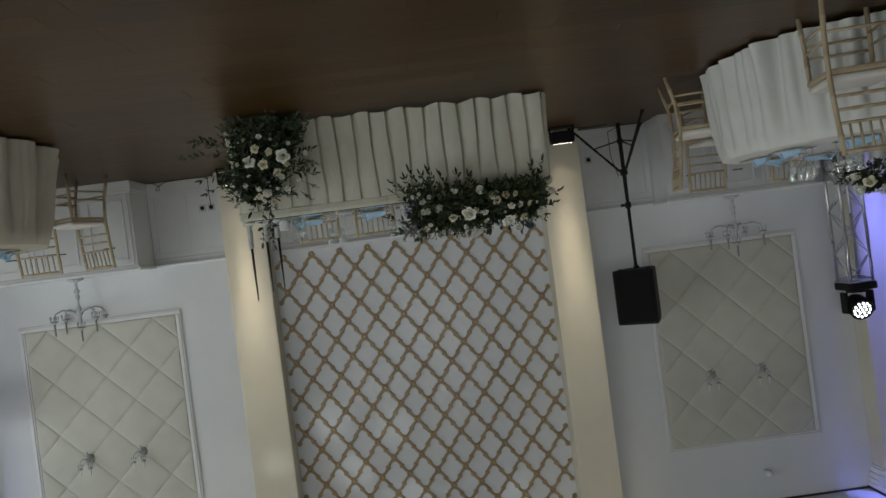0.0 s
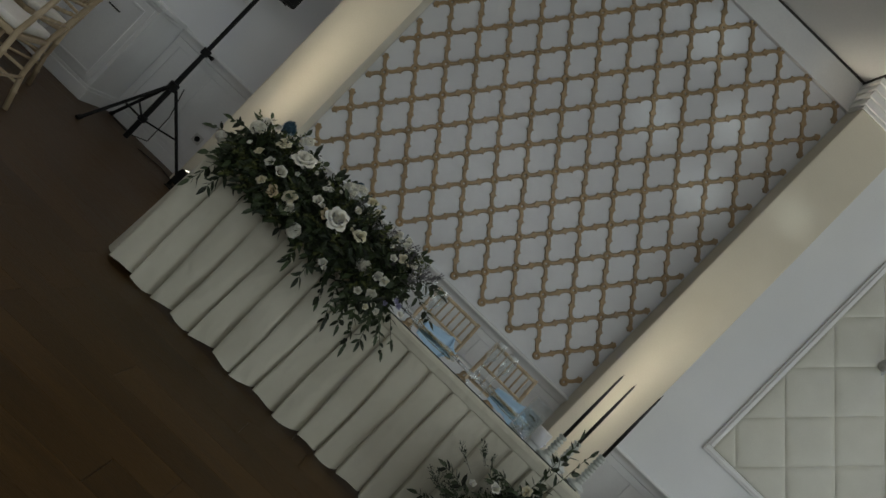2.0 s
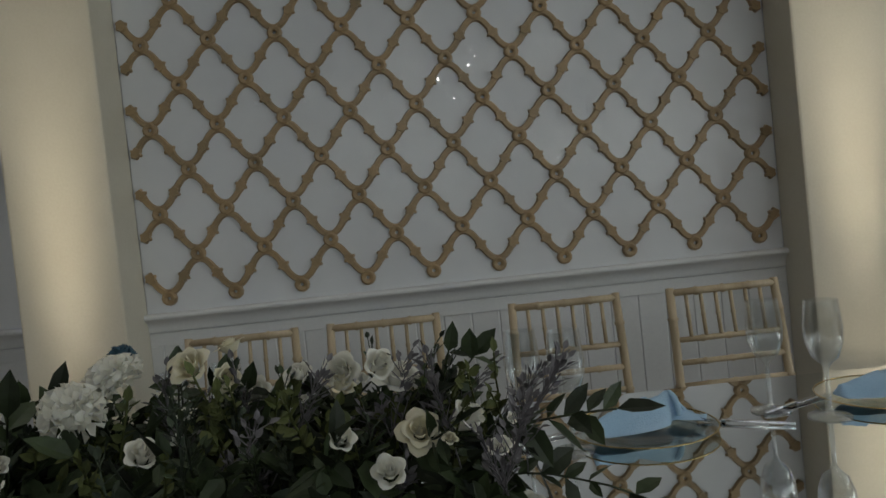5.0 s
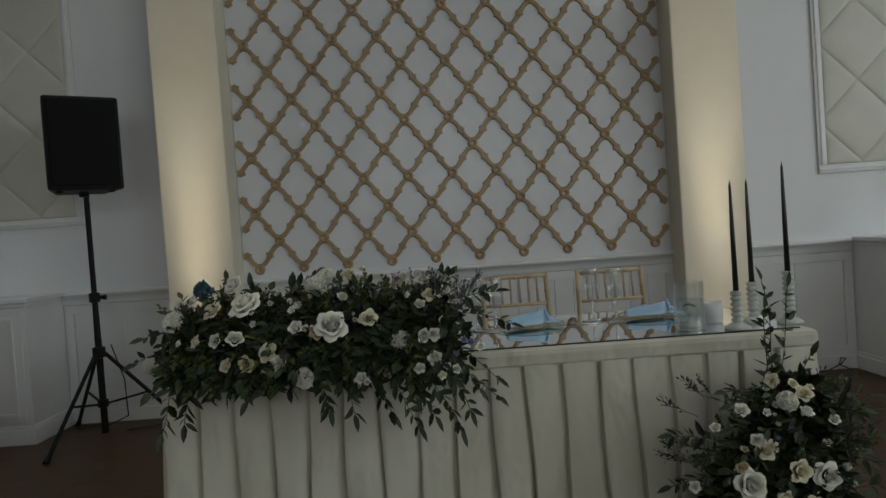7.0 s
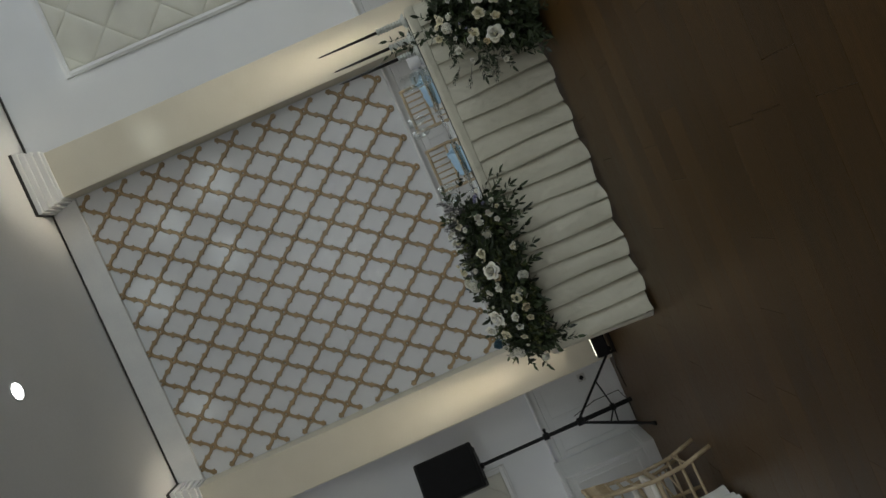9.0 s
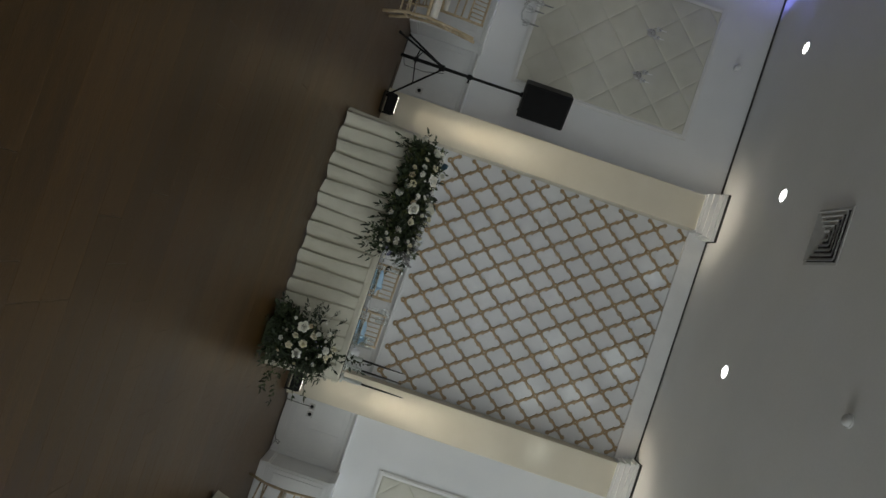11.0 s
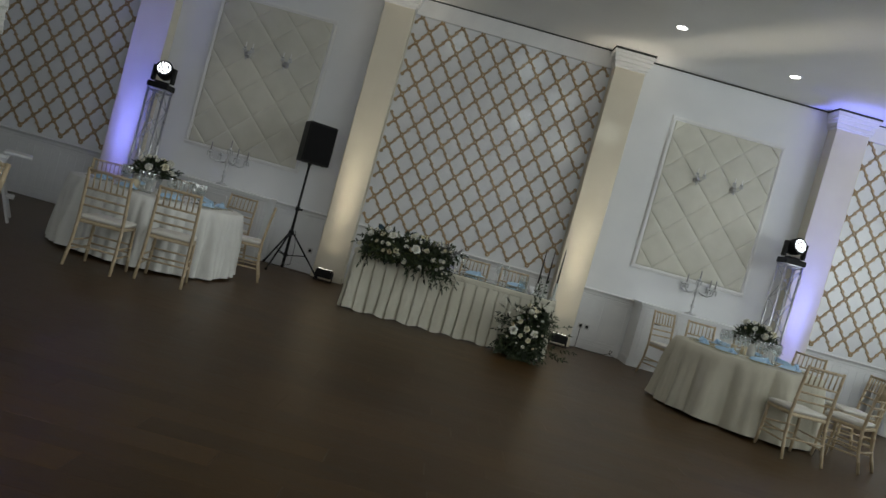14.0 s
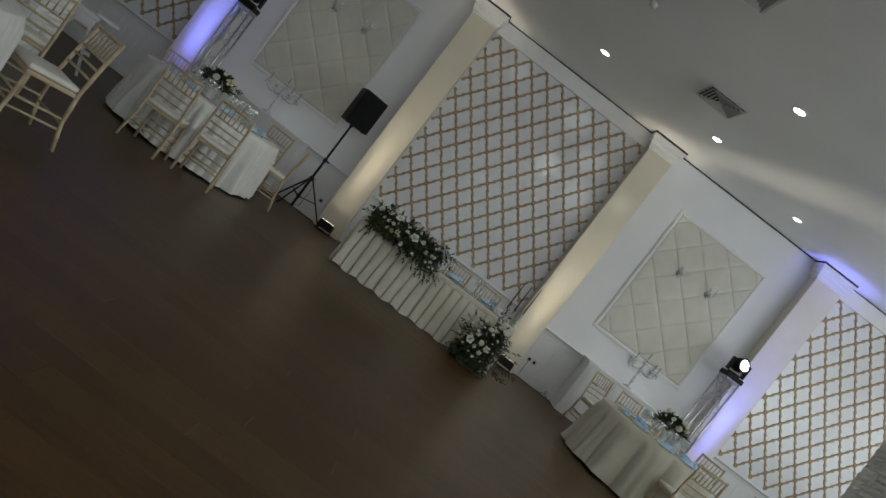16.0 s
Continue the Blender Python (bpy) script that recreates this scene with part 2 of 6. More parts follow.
CERAMIC = node_material("pale_grey_ceramic", (0.50, 0.53, 0.50), (0.62, 0.65, 0.61), 9, 0.3, 0.08, 0.06, 70)
CANDLE_BLACK = node_material("black_wax", (0.010, 0.009, 0.009), (0.022, 0.020, 0.020), 14, 0.35, 0.08, 0.06, 90)
CANDLE_CREAM = node_material("cream_wax", (0.70, 0.58, 0.38), (0.80, 0.70, 0.50), 10, 0.45, 0.08, 0.06, 80)
CANDLE_GREY = node_material("grey_wax", (0.20, 0.20, 0.20), (0.30, 0.30, 0.30), 10, 0.45, 0.08, 0.06, 80)
CANDLE_WHITE = node_material("white_wax", (0.74, 0.74, 0.72), (0.82, 0.82, 0.80), 10, 0.45, 0.08, 0.06, 80)
NAPKIN = node_material("light_blue_napkin_cloth", (0.34, 0.54, 0.74), (0.47, 0.66, 0.84), 9, 0.85, 0.05, 0.3, 260)
LEAF = leaf_tint(node_material("dark_green_leaf", (0.014, 0.022, 0.009), (0.036, 0.052, 0.022), 18, 0.50, 0.1, 0.15, 80, Specular_IOR_Level=0.35), 0.35, 2.1)
LEAF_GREY = leaf_tint(node_material("grey_green_leaf", (0.030, 0.042, 0.030), (0.066, 0.082, 0.056), 18, 0.65, 0.1, 0.15, 80, Specular_IOR_Level=0.2), 0.6, 1.6)
LEAF_FRESH = leaf_tint(node_material("fresh_olive_leaf", (0.060, 0.075, 0.024), (0.110, 0.125, 0.045), 18, 0.6, 0.1, 0.15, 80, Specular_IOR_Level=0.25), 0.6, 1.5)
SPRIG = node_material("dusty_purple_sprig", (0.12, 0.115, 0.125), (0.23, 0.22, 0.235), 24, 0.7)
STEM = node_material("green_stem", (0.05, 0.07, 0.03), (0.09, 0.11, 0.05), 20, 0.6)
PETAL_WHITE = node_material("white_petal", (0.84, 0.825, 0.72), (0.93, 0.92, 0.845), 22, 0.6, 0.06, 0.1, 120, Subsurface_Weight=0.5, Subsurface_Scale=0.012, Subsurface_Radius=(1.0, 0.95, 0.8))
PETAL_CREAM = node_material("cream_petal", (0.76, 0.70, 0.48), (0.87, 0.83, 0.66), 22, 0.6, 0.06, 0.1, 120, Subsurface_Weight=0.5, Subsurface_Scale=0.012, Subsurface_Radius=(1.0, 0.95, 0.8))
PETAL_BLUE = node_material("slate_blue_petal", (0.045, 0.11, 0.16), (0.10, 0.19, 0.25), 30, 0.65, 0.06, 0.1, 120)
PETAL_LILAC = node_material("lilac_petal", (0.19, 0.185, 0.31), (0.30, 0.29, 0.44), 30, 0.6, 0.06, 0.1, 120)
PETAL_PEACH = node_material("peach_petal", (0.64, 0.52, 0.33), (0.76, 0.66, 0.46), 22, 0.6, 0.06, 0.1, 120, Subsurface_Weight=0.5, Subsurface_Scale=0.012, Subsurface_Radius=(1.0, 0.95, 0.8))
BEIGE_PAD = node_material("beige_padding", (0.58, 0.54, 0.38), (0.68, 0.64, 0.48), 8, 0.7, 0.06, 0.2, 160)
WHITE_PLASTIC = node_material("white_plastic", (0.70, 0.71, 0.72), (0.78, 0.79, 0.80), 6, 0.35, 0.06, 0.04, 60)
CABLE = node_material("black_cable_rubber", (0.012, 0.012, 0.012), (0.03, 0.03, 0.03), 15, 0.6)
MIRROR = node_material("mirror_glass", (0.80, 0.82, 0.82), (0.86, 0.88, 0.88), 3, 0.02, 0.01, 0.0, 30, 1.0)
MIRROR_EDGE = node_material("dark_mirror_edge", (0.02, 0.03, 0.03), (0.05, 0.06, 0.06), 12, 0.3)
GLASS = glass_material("clear_glass", (0.91, 0.93, 0.93))
WATER = glass_material("water", (0.84, 0.90, 0.93), 0.03, 0.2)
GLASS_BODY = node_material("pale_crystal", (0.42, 0.43, 0.44), (0.66, 0.67, 0.68), 14, 0.12, 0.05, 0.2, 60)
SCONCE = node_material("polished_nickel", (0.40, 0.40, 0.39), (0.56, 0.56, 0.55), 18, 0.35, 0.08, 0.1, 120, 0.6)
VENT_METAL = node_material("grey_vent_metal", (0.50, 0.50, 0.49), (0.60, 0.60, 0.59), 9, 0.5)
DUCT_SHADE = node_material("duct_shade", (0.02, 0.02, 0.02), (0.05, 0.05, 0.05), 9, 0.8)
LED_WHITE = glow_material("white_led", (1.0, 0.98, 0.94), 9.0)
LED_BEAM = glow_material("cool_led", (0.92, 0.97, 1.0), 4.5)
LED_SPARK = glow_material("bright_led", (1.0, 0.98, 0.95), 190.0)
LED_WARM = glow_material("warm_led", (1.0, 0.92, 0.75), 2.2)
LED_VIOLET = glow_material("violet_led", (0.45, 0.42, 1.0), 8.0)
FLOOR_BASE = node_material("floor_underlay", (0.05, 0.035, 0.022), (0.08, 0.055, 0.035), 3, 0.5)
WHITE_STONE = random_tint(node_material("white_split_stone", (0.66, 0.66, 0.63), (0.80, 0.80, 0.77), 9, 0.75, 0.08, 0.45, 70), 0.88, 1.06)
ORANGE_FABRIC = node_material("orange_leather", (0.62, 0.13, 0.02), (0.75, 0.20, 0.03), 9, 0.5, 0.08, 0.12, 120)
BROWN_LEATHER = node_material("brown_leather", (0.05, 0.022, 0.014), (0.09, 0.04, 0.026), 9, 0.45, 0.08, 0.12, 120)
PLANK = random_tint(node_material("dark_oak_laminate", (0.0385, 0.0202, 0.0058), (0.0805, 0.0430, 0.0133), 2.6, 0.38, 0.09, 0.10, 30, 0.0, (1, 9, 1), Specular_IOR_Level=0.26, Specular_Tint=(1.0, 0.86, 0.66, 1.0)), 0.80, 1.20)

# ---------------------------------------------------------------- mesh helpers


def thing(name, m=None, label="", category="", group="", kind=""):
    ob = new(name)
    ob.empty_display_size = 0.05
    ob.matrix_world = m or Matrix()
    return tagged(ob, label, category, group, kind)


def part(name, bm, material, parent=None, label="", smooth=False):
    me = bpy.data.meshes.new(name)
    bmesh.ops.recalc_face_normals(bm, faces=bm.faces)
    for f in bm.faces:
        f.smooth = smooth
    bm.to_mesh(me)
    bm.free()
    me.materials.append(material)
    return link(name, me, parent, label)


def link(name, me, parent=None, label="", m=None):
    ob = new(name, me)
    if parent:
        ob.parent = parent
    if m is not None:
        ob.matrix_basis = m
    return tagged(ob, label)


def add_box(bm, x0, x1, y0, y1, z0, z1, bevel=0.0):
    made = bmesh.ops.create_cube(bm, size=1.0, matrix=Matrix.Translation(((x0 + x1) / 2, (y0 + y1) / 2, (z0 + z1) / 2)) @ Matrix.Diagonal((abs(x1 - x0), abs(y1 - y0), abs(z1 - z0), 1)))
    if bevel:
        edges = {e for v in made["verts"] for e in v.link_edges}
        bmesh.ops.bevel(bm, geom=list(edges), offset=bevel, segments=2, profile=0.6, affect="EDGES")
    return bm


def box(x0, x1, y0, y1, z0, z1, bevel=0.0):
    return add_box(bmesh.new(), x0, x1, y0, y1, z0, z1, bevel)


def add_tube(bm, points, radii, sides=8, cap=True):
    """A round bar along points, with one radius or one for each point."""
    pts = [Vector(p) for p in points]
    if not isinstance(radii, (list, tuple)):
        radii = [radii] * len(pts)
    rings = []
    side = None
    for k, p in enumerate(pts):
        way = (pts[min(k + 1, len(pts) - 1)] - pts[max(k - 1, 0)]).normalized()
        if side is None:
            side = way.orthogonal().normalized()
        side = (side - way * side.dot(way)).normalized()
        up = way.cross(side)
        rings.append([bm.verts.new(p + radii[k] * (math.cos(a) * side + math.sin(a) * up)) for a in (2 * math.pi * s / sides for s in range(sides))])
    for a, b in zip(rings, rings[1:]):
        for s in range(sides):
            bm.faces.new((a[s], a[(s + 1) % sides], b[(s + 1) % sides], b[s]))
    if cap:
        bm.faces.new(rings[0][::-1])
        bm.faces.new(rings[-1])
    return bm


def tube(points, radii, sides=8):
    return add_tube(bmesh.new(), points, radii, sides)


def add_lathe(bm, profile, sides=20, x=0.0, y=0.0, z=0.0):
    """A turned form: rows of radius and height, closed at the ends where the radius is 0."""
    rings = []
    for r, h in profile:
        if r < 1e-6:
            rings.append([bm.verts.new((x, y, z + h))])
        else:
            rings.append([bm.verts.new((x + r * math.cos(2 * math.pi * s / sides), y + r * math.sin(2 * math.pi * s / sides), z + h)) for s in range(sides)])
    for a, b in zip(rings, rings[1:]):
        for s in range(sides):
            t = (s + 1) % sides
            if len(a) == 1 and len(b) > 1:
                bm.faces.new((a[0], b[t], b[s]))
            elif len(b) == 1 and len(a) > 1:
                bm.faces.new((a[s], a[t], b[0]))
            elif len(a) > 1:
                bm.faces.new((a[s], a[t], b[t], b[s]))
    return bm


def lathe(profile, sides=20, x=0.0, y=0.0, z=0.0):
    return add_lathe(bmesh.new(), profile, sides, x, y, z)


# ---------------------------------------------------------------- shell of the room
def structure(name, bm, material, label, category):
    return tagged(part(name, bm, material), label, category, "", "structure")


structure("floor", box(-ROOM_X, ROOM_X, ROOM_S, 0.2, -0.15, -0.012), FLOOR_BASE, "dark brown wooden dance floor", "floor")
structure("ceiling", box(-ROOM_X - 0.2, ROOM_X + 0.2, ROOM_S - 0.2, 0.2, CEIL, CEIL + 0.15), CEILING, "smooth pale grey painted ceiling", "ceiling")
structure("wall_north", box(-ROOM_X, ROOM_X, 0.0, 0.2, -0.15, CEIL), WALL, "white painted wall of the banquet hall", "wall")
structure("wall_west", box(-ROOM_X - 0.2, -ROOM_X, ROOM_S, 0.2, -0.15, CEIL), WALL, "plain white painted side wall", "wall")


def pierced_wall(name, along, a0, a1, plane, thick, holes, z0, z1, label):
    """A wall with window openings through it, along x or y."""
    bm = bmesh.new()

    def slab(u0, u1, h0, h1):
        if along == "y":
            add_box(bm, plane, plane + thick, u0, u1, h0, h1)
        else:
            add_box(bm, u0, u1, plane, plane + thick, h0, h1)

    slab(a0, a1, -0.15, z0)
    slab(a0, a1, z1, CEIL)
    at = a0
    for h0, h1 in holes:
        slab(at, h0, z0, z1)
        at = h1
    slab(at, a1, z0, z1)
    structure(name, bm, WALL, label, "wall")


pierced_wall("wall_east", "y", ROOM_S, 0.2, ROOM_X, 0.2, [(-11.55, -8.85), (-8.15, -5.45), (-4.75, -2.05)], 1.35, 4.15, "plain white side wall with tall window openings")
pierced_wall("wall_south", "x", -ROOM_X - 0.2, ROOM_X + 0.2, ROOM_S - 0.2, 0.2, [(-7.35, -3.85), (-1.75, 1.75), (3.85, 7.35)], 1.35, 4.15, "plain white wall with tall window openings")

COLS = [(-5.53, -5.02), (-2.02, -1.555), (1.555, 2.02), (5.02, 5.53)]
COL_FRONT = -0.25


def column(x0, x1, label):
    col = thing("column", None, label, "column", "wall columns", "structure")
    part("shaft", box(x0, x1, COL_FRONT, -0.001, 0.0, 4.26, 0.012), COLUMN, col)
    bm = bmesh.new()
    cx = (x0 + x1) / 2
    half = (x1 - x0) / 2
    # stepped crown moulding, wider towards the ceiling
    for k, (out, z0, z1) in enumerate([(0.012, 4.255, 4.285), (0.028, 4.285, 4.345), (0.046, 4.345, 4.405), (0.062, 4.405, 4.460), (0.078, 4.460, 4.505)]):
        add_box(bm, cx - half - out, cx + half + out, COL_FRONT - out, -0.002, z0, z1, 0.006)
    part("capital", bm, PLASTER, col, "white stepped plaster capital")
    # solid slab over the crown, coloured dark like the shade of a gap
    part("gap_shade_strip", box(cx - half - 0.082, cx + half + 0.082, COL_FRONT - 0.082, -0.002, 4.505, CEIL - 0.001), GAP, col)
    base = bmesh.new()
    add_box(base, x0 - 0.012, x1 + 0.012, COL_FRONT - 0.012, -0.003, 0.0, 0.09, 0.005)
    part("plinth", base, COLUMN, col)
    return col


for n, (x0, x1) in enumerate(COLS):
    column(x0, x1, "cream square column lit by a %s uplight" % ("violet" if n in (0, 3) else "warm"))

# bays between the columns: niches carry fretwork, the others padded panels
NICHES = [(-9.09, -5.53), (-1.555, 1.555), (5.53, 9.09)]
BAYS = [(-5.02, -2.02), (2.02, 5.02)]
for x0, x1 in NICHES:
    structure("trim", box(x0, x1, -0.045, -0.001, 4.262, CEIL - 0.021, 0.004), PLASTER, "plain white fascia above the fretwork panel", "trim")
    # solid dark strip: its colour stands for the shade at the ceiling joint
    structure("trim", box(x0, x1, -0.047, -0.002, CEIL - 0.020, CEIL - 0.002), GAP, "dark strip painted as the shade of a gap below the ceiling", "trim")
for x0, x1 in BAYS:
    # same painted shade line, here over the padded bays
    structure("trim", box(x0, x1, -0.022, -0.002, CEIL - 0.020, CEIL - 0.002), GAP, "dark strip painted as the shade of a gap below the ceiling", "trim")


def dado(x0, x1):
    bm = bmesh.new()
    # ogee rail: a rounded ledge over a hollow and a small foot bead
    profile = [(-0.002, 0.858), (-0.010, 0.860), (-0.014, 0.868), (-0.013, 0.880), (-0.017, 0.896), (-0.026, 0.910), (-0.038, 0.920), (-0.051, 0.926), (-0.057, 0.936), (-0.054, 0.947), (-0.044, 0.953), (-0.002, 0.954)]
    ends = [[bm.verts.new((x, y, z)) for y, z in profile] for x in (x0, x1)]
    for k in range(len(profile) - 1):
        bm.faces.new((ends[0][k], ends[0][k + 1], ends[1][k + 1], ends[1][k]))
    rail = part("trim", bm, WAINSCOT, None, "", True)
    tagged(rail, "white moulded dado rail along the wall", "trim", "", "structure")
    skirting = bmesh.new()
    add_box(skirting, x0, x1, -0.022, -0.002, 0.0, 0.095, 0.005)
    add_box(skirting, x0, x1, -0.012, -0.002, 0.095, 0.125, 0.004)
    structure("baseboard", skirting, WAINSCOT, "white moulded baseboard", "baseboard")


def pillar(x0, x1, y0, y1, inner):
    """Free-standing pillar clad in courses of thin split stone on the two sides that face the dance floor."""
    col = thing("pillar", None, "white square pillar clad in rough split stone", "pillar", "free pillars", "structure")
    part("shaft", box(x0, x1, y0, y1, 0.0, CEIL - 0.001, 0.010), WAINSCOT, col)
    rng = random.Random(41)
    kinds = []
    for length in (0.19, 0.25, 0.31):
        for k in range(2):
            bm = bmesh.new()
            across, up, high = 5, 3, 0.0735
            grid = [[bm.verts.new((length * (i / across - 0.5), -0.022 - rng.uniform(0.0, 0.020) + (0.012 if j in (0, up) or i in (0, across) else 0), high * (j / up - 0.5))) for j in range(up + 1)] for i in range(across + 1)]
            for i in range(across):
                for j in range(up):
                    bm.faces.new((grid[i][j], grid[i + 1][j], grid[i + 1][j + 1], grid[i][j + 1]))
            rim = [grid[i][0] for i in range(across)] + [grid[across][j] for j in range(up)] + [grid[i][up] for i in range(across, 0, -1)] + [grid[0][j] for j in range(up, 0, -1)]
            back = [bm.verts.new((v.co.x, 0.0, v.co.z)) for v in rim]
            for i in range(len(rim)):
                n = (i + 1) % len(rim)
                bm.faces.new((rim[i], back[i], back[n], rim[n]))
            me = bpy.data.meshes.new("stone")
            bmesh.ops.recalc_face_normals(bm, faces=bm.faces)
            bm.to_mesh(me)
            bm.free()
            me.materials.append(WHITE_STONE)
            kinds.append((length, me))
    for row in range(60):
        z = 0.0375 + 0.075 * row
        for side in (0, 1):
            wide = kinds[rng.choice((0, 2, 4))][0]
            for length, x in ((wide, wide / 2 - 0.25), (0.5 - wide, wide / 2)):
                me = next(m for size, m in kinds[rng.randint(0, 1):] if abs(size - length) < 0.005)
                shape = pose(x, 0, 0, 0, 180 * rng.randint(0, 1), 0) @ Matrix.Diagonal((0.985, rng.uniform(0.75, 1.2), 1, 1))
                place = pose(inner, (y0 + y1) / 2, z, 0, 0, 90 if inner > 0.5 * (x0 + x1) else -90) if side else pose((x0 + x1) / 2, y0, z)
                link("stone", me, col, "", place @ shape)
    return col


def wainscot(x0, x1, wide=0.135):
    """A framed field of upright boards with grooves between them, under the rail."""
    ob = thing("wainscot", None, "white painted wainscot of upright boards in a flat frame", "wainscot", "", "structure")
    low, high, edge = 0.165, 0.795, 0.058
    for u0, u1, w0, w1 in ((x0, x1, high, 0.857), (x0, x1, 0.126, low), (x0, x0 + edge, low, high), (x1 - edge, x1, low, high)):
        part("frame_board", box(u0 + 0.001, u1 - 0.001, -0.014, -0.001, w0, w1, 0.003), WAINSCOT, ob)
    count = max(1, round((x1 - x0 - 2 * edge) / wide))
    step = (x1 - x0 - 2 * edge) / count
    bm = box(0.0015, step - 0.0015, -0.006, -0.001, low + 0.001, high - 0.001)
    bmesh.ops.bevel(bm, geom=[e for e in bm.edges if abs(e.verts[0].co.z - e.verts[1].co.z) > 0.1 and e.verts[0].co.y < -0.003], offset=0.004, segments=1, affect="EDGES")
    board = part("board", bm, WAINSCOT, ob)
    board.matrix_basis = pose(x0 + edge, 0, 0)
    for k in range(1, count):
        link("board", board.data, ob, "", pose(x0 + edge + k * step, 0, 0))


for x0, x1 in NICHES + BAYS:
    dado(x0, x1)
for x0, x1 in NICHES:
    wainscot(x0, x1)
wainscot(2.02, 2.86, 0.36)
wainscot(-2.86, -2.02, 0.36)

pillar(-5.24, -4.74, -4.73, -4.23, -4.74)
pillar(4.78, 5.28, -4.73, -4.23, 4.78)

# ---------------------------------------------------------------- fretwork panels
P, Q, Z0 = 0.3197, 0.404, 1.022


def fret_strand(bm, a, b, cut=1.0):
    """A flat bar that leaves one boss level, swings steeply past a pointed knop and meets the next boss level."""
    n = 14
    rise = 1 if b[1] > a[1] else -1
    za, zb = a[1] + rise * 0.026, b[1] - rise * 0.026
    rows = []
    for k in range(n + 1):
        t = cut * k / n
        s = 0.5 - 0.5 * math.cos(math.pi * t)
        s = s + 0.10 * math.sin(2 * math.pi * t) * -1.0 * (0.5 - abs(t - 0.5))
        rows.append(Vector((a[0] + (b[0] - a[0]) * t, 0, za + (zb - za) * s)))
    rings = []
    for k, p in enumerate(rows):
        way = (rows[min(k + 1, n)] - rows[max(k - 1, 0)]).normalized()
        across = Vector((-way.z, 0, way.x))
        wide, top = 0.0166, 0.0100
        rings.append([bm.verts.new(p + across * u + Vector((0, y, 0))) for u, y in ((-wide, -0.006), (-top, -0.020), (top, -0.020), (wide, -0.006))])
    for r, s in zip(rings, rings[1:]):
        for k in range(3):
            bm.faces.new((r[k], r[k + 1], s[k + 1], s[k]))
    bm.faces.new(rings[-1])
    bm.faces.new(rings[0])
    half = 0.5 if cut == 1.0 else cut
    spot = round(n * half / cut)
    way = (rows[min(spot + 1, n)] - rows[spot - 1]).normalized()
    add_boss(bm, rows[spot], way)


def add_boss(bm, at, way):
    """A stepped collar with a pointed knop on either side."""
    across = Vector((-way.z, 0, way.x))
    edge = ((-0.033, 0.0), (-0.027, 0.008), (-0.0205, 0.011), (-0.0205, 0.022), (-0.015, 0.030))
    order = list(edge) + [(-u, w) for u, w in reversed(edge)] + [(-u, -w) for u, w in edge[1:]] + [(u, -w) for u, w in reversed(edge[1:])]
    base = [bm.verts.new(at + across * u + way * w + Vector((0, -0.006, 0))) for u, w in order]
    top = [bm.verts.new(at + (across * u + way * w) * 0.80 + Vector((0, -0.0235, 0))) for u, w in order]
    for k in range(len(order)):
        n = (k + 1) % len(order)
        bm.faces.new((base[k], base[n], top[n], top[k]))
    bm.faces.new(top)


def fret_ring(bm, x, z):
    """A round boss with a sunk eye."""
    prof = ((0.038, -0.006), (0.0345, -0.022), (0.027, -0.026), (0.016, -0.024), (0.009, -0.021), (0.008, -0.006))
    rings = []
    for r, y in prof:
        rings.append([bm.verts.new((x, y, z))] if r == 0 else [bm.verts.new((x + r * math.cos(math.pi * s / 6), y, z + r * math.sin(math.pi * s / 6))) for s in range(12)])
    for a, b in zip(rings, rings[1:]):
        for s in range(12):
            t = (s + 1) % 12
            bm.faces.new((a[s], a[t], b[0]) if len(b) == 1 else (a[s], a[t], b[t], b[s]))


def fretwork(count=10):
    bm = bmesh.new()
    node = lambda i, r: (P * (i - (count - 1) / 2), Z0 + Q * r / 2)
    for r in range(17):
        for i in ([float(k) for k in range(count)] if r % 2 == 0 else [k + 0.5 for k in range(count - 1)]):
            fret_ring(bm, *node(i, r))
    for r in range(0, 17, 2):
        for i in range(count):
            for di in (-0.5, 0.5):
                for dr in (-1, 1):
                    if 0 <= r + dr <= 16:
                        fret_strand(bm, node(i, r), node(i + di, r + dr), 1.0 if 0 <= i + di <= count - 1 else 0.5)
    return bm


def fret_panel(cx, width):
    panel = thing("fretwork_wall_panel", pose(cx, 0, 0), "glossy white wall panel with gold-brown lattice fretwork", "wall panel", "fretwork wall panels")
    part("backing", box(-width / 2, width / 2, -0.006, -0.002, 0.955, 4.26), GLOSS, panel, "glossy white wavy backing sheet")
    return panel


FIRST = fret_panel(0.0, 3.105)
part("lattice", fretwork(), FRET, FIRST, "gold-brown carved lattice with round bosses")
wider = None
for cx in (-7.31, 7.31):
    other = fret_panel(cx, 3.55)
    if wider is None:
        wider = part("lattice", fretwork(11), FRET, other, "gold-brown carved lattice with round bosses")
        wider.matrix_basis = pose(0.04, 0, 0)
    else:
        link("lattice", wider.data, other, "gold-brown carved lattice with round bosses", pose(-0.01, 0, 0))

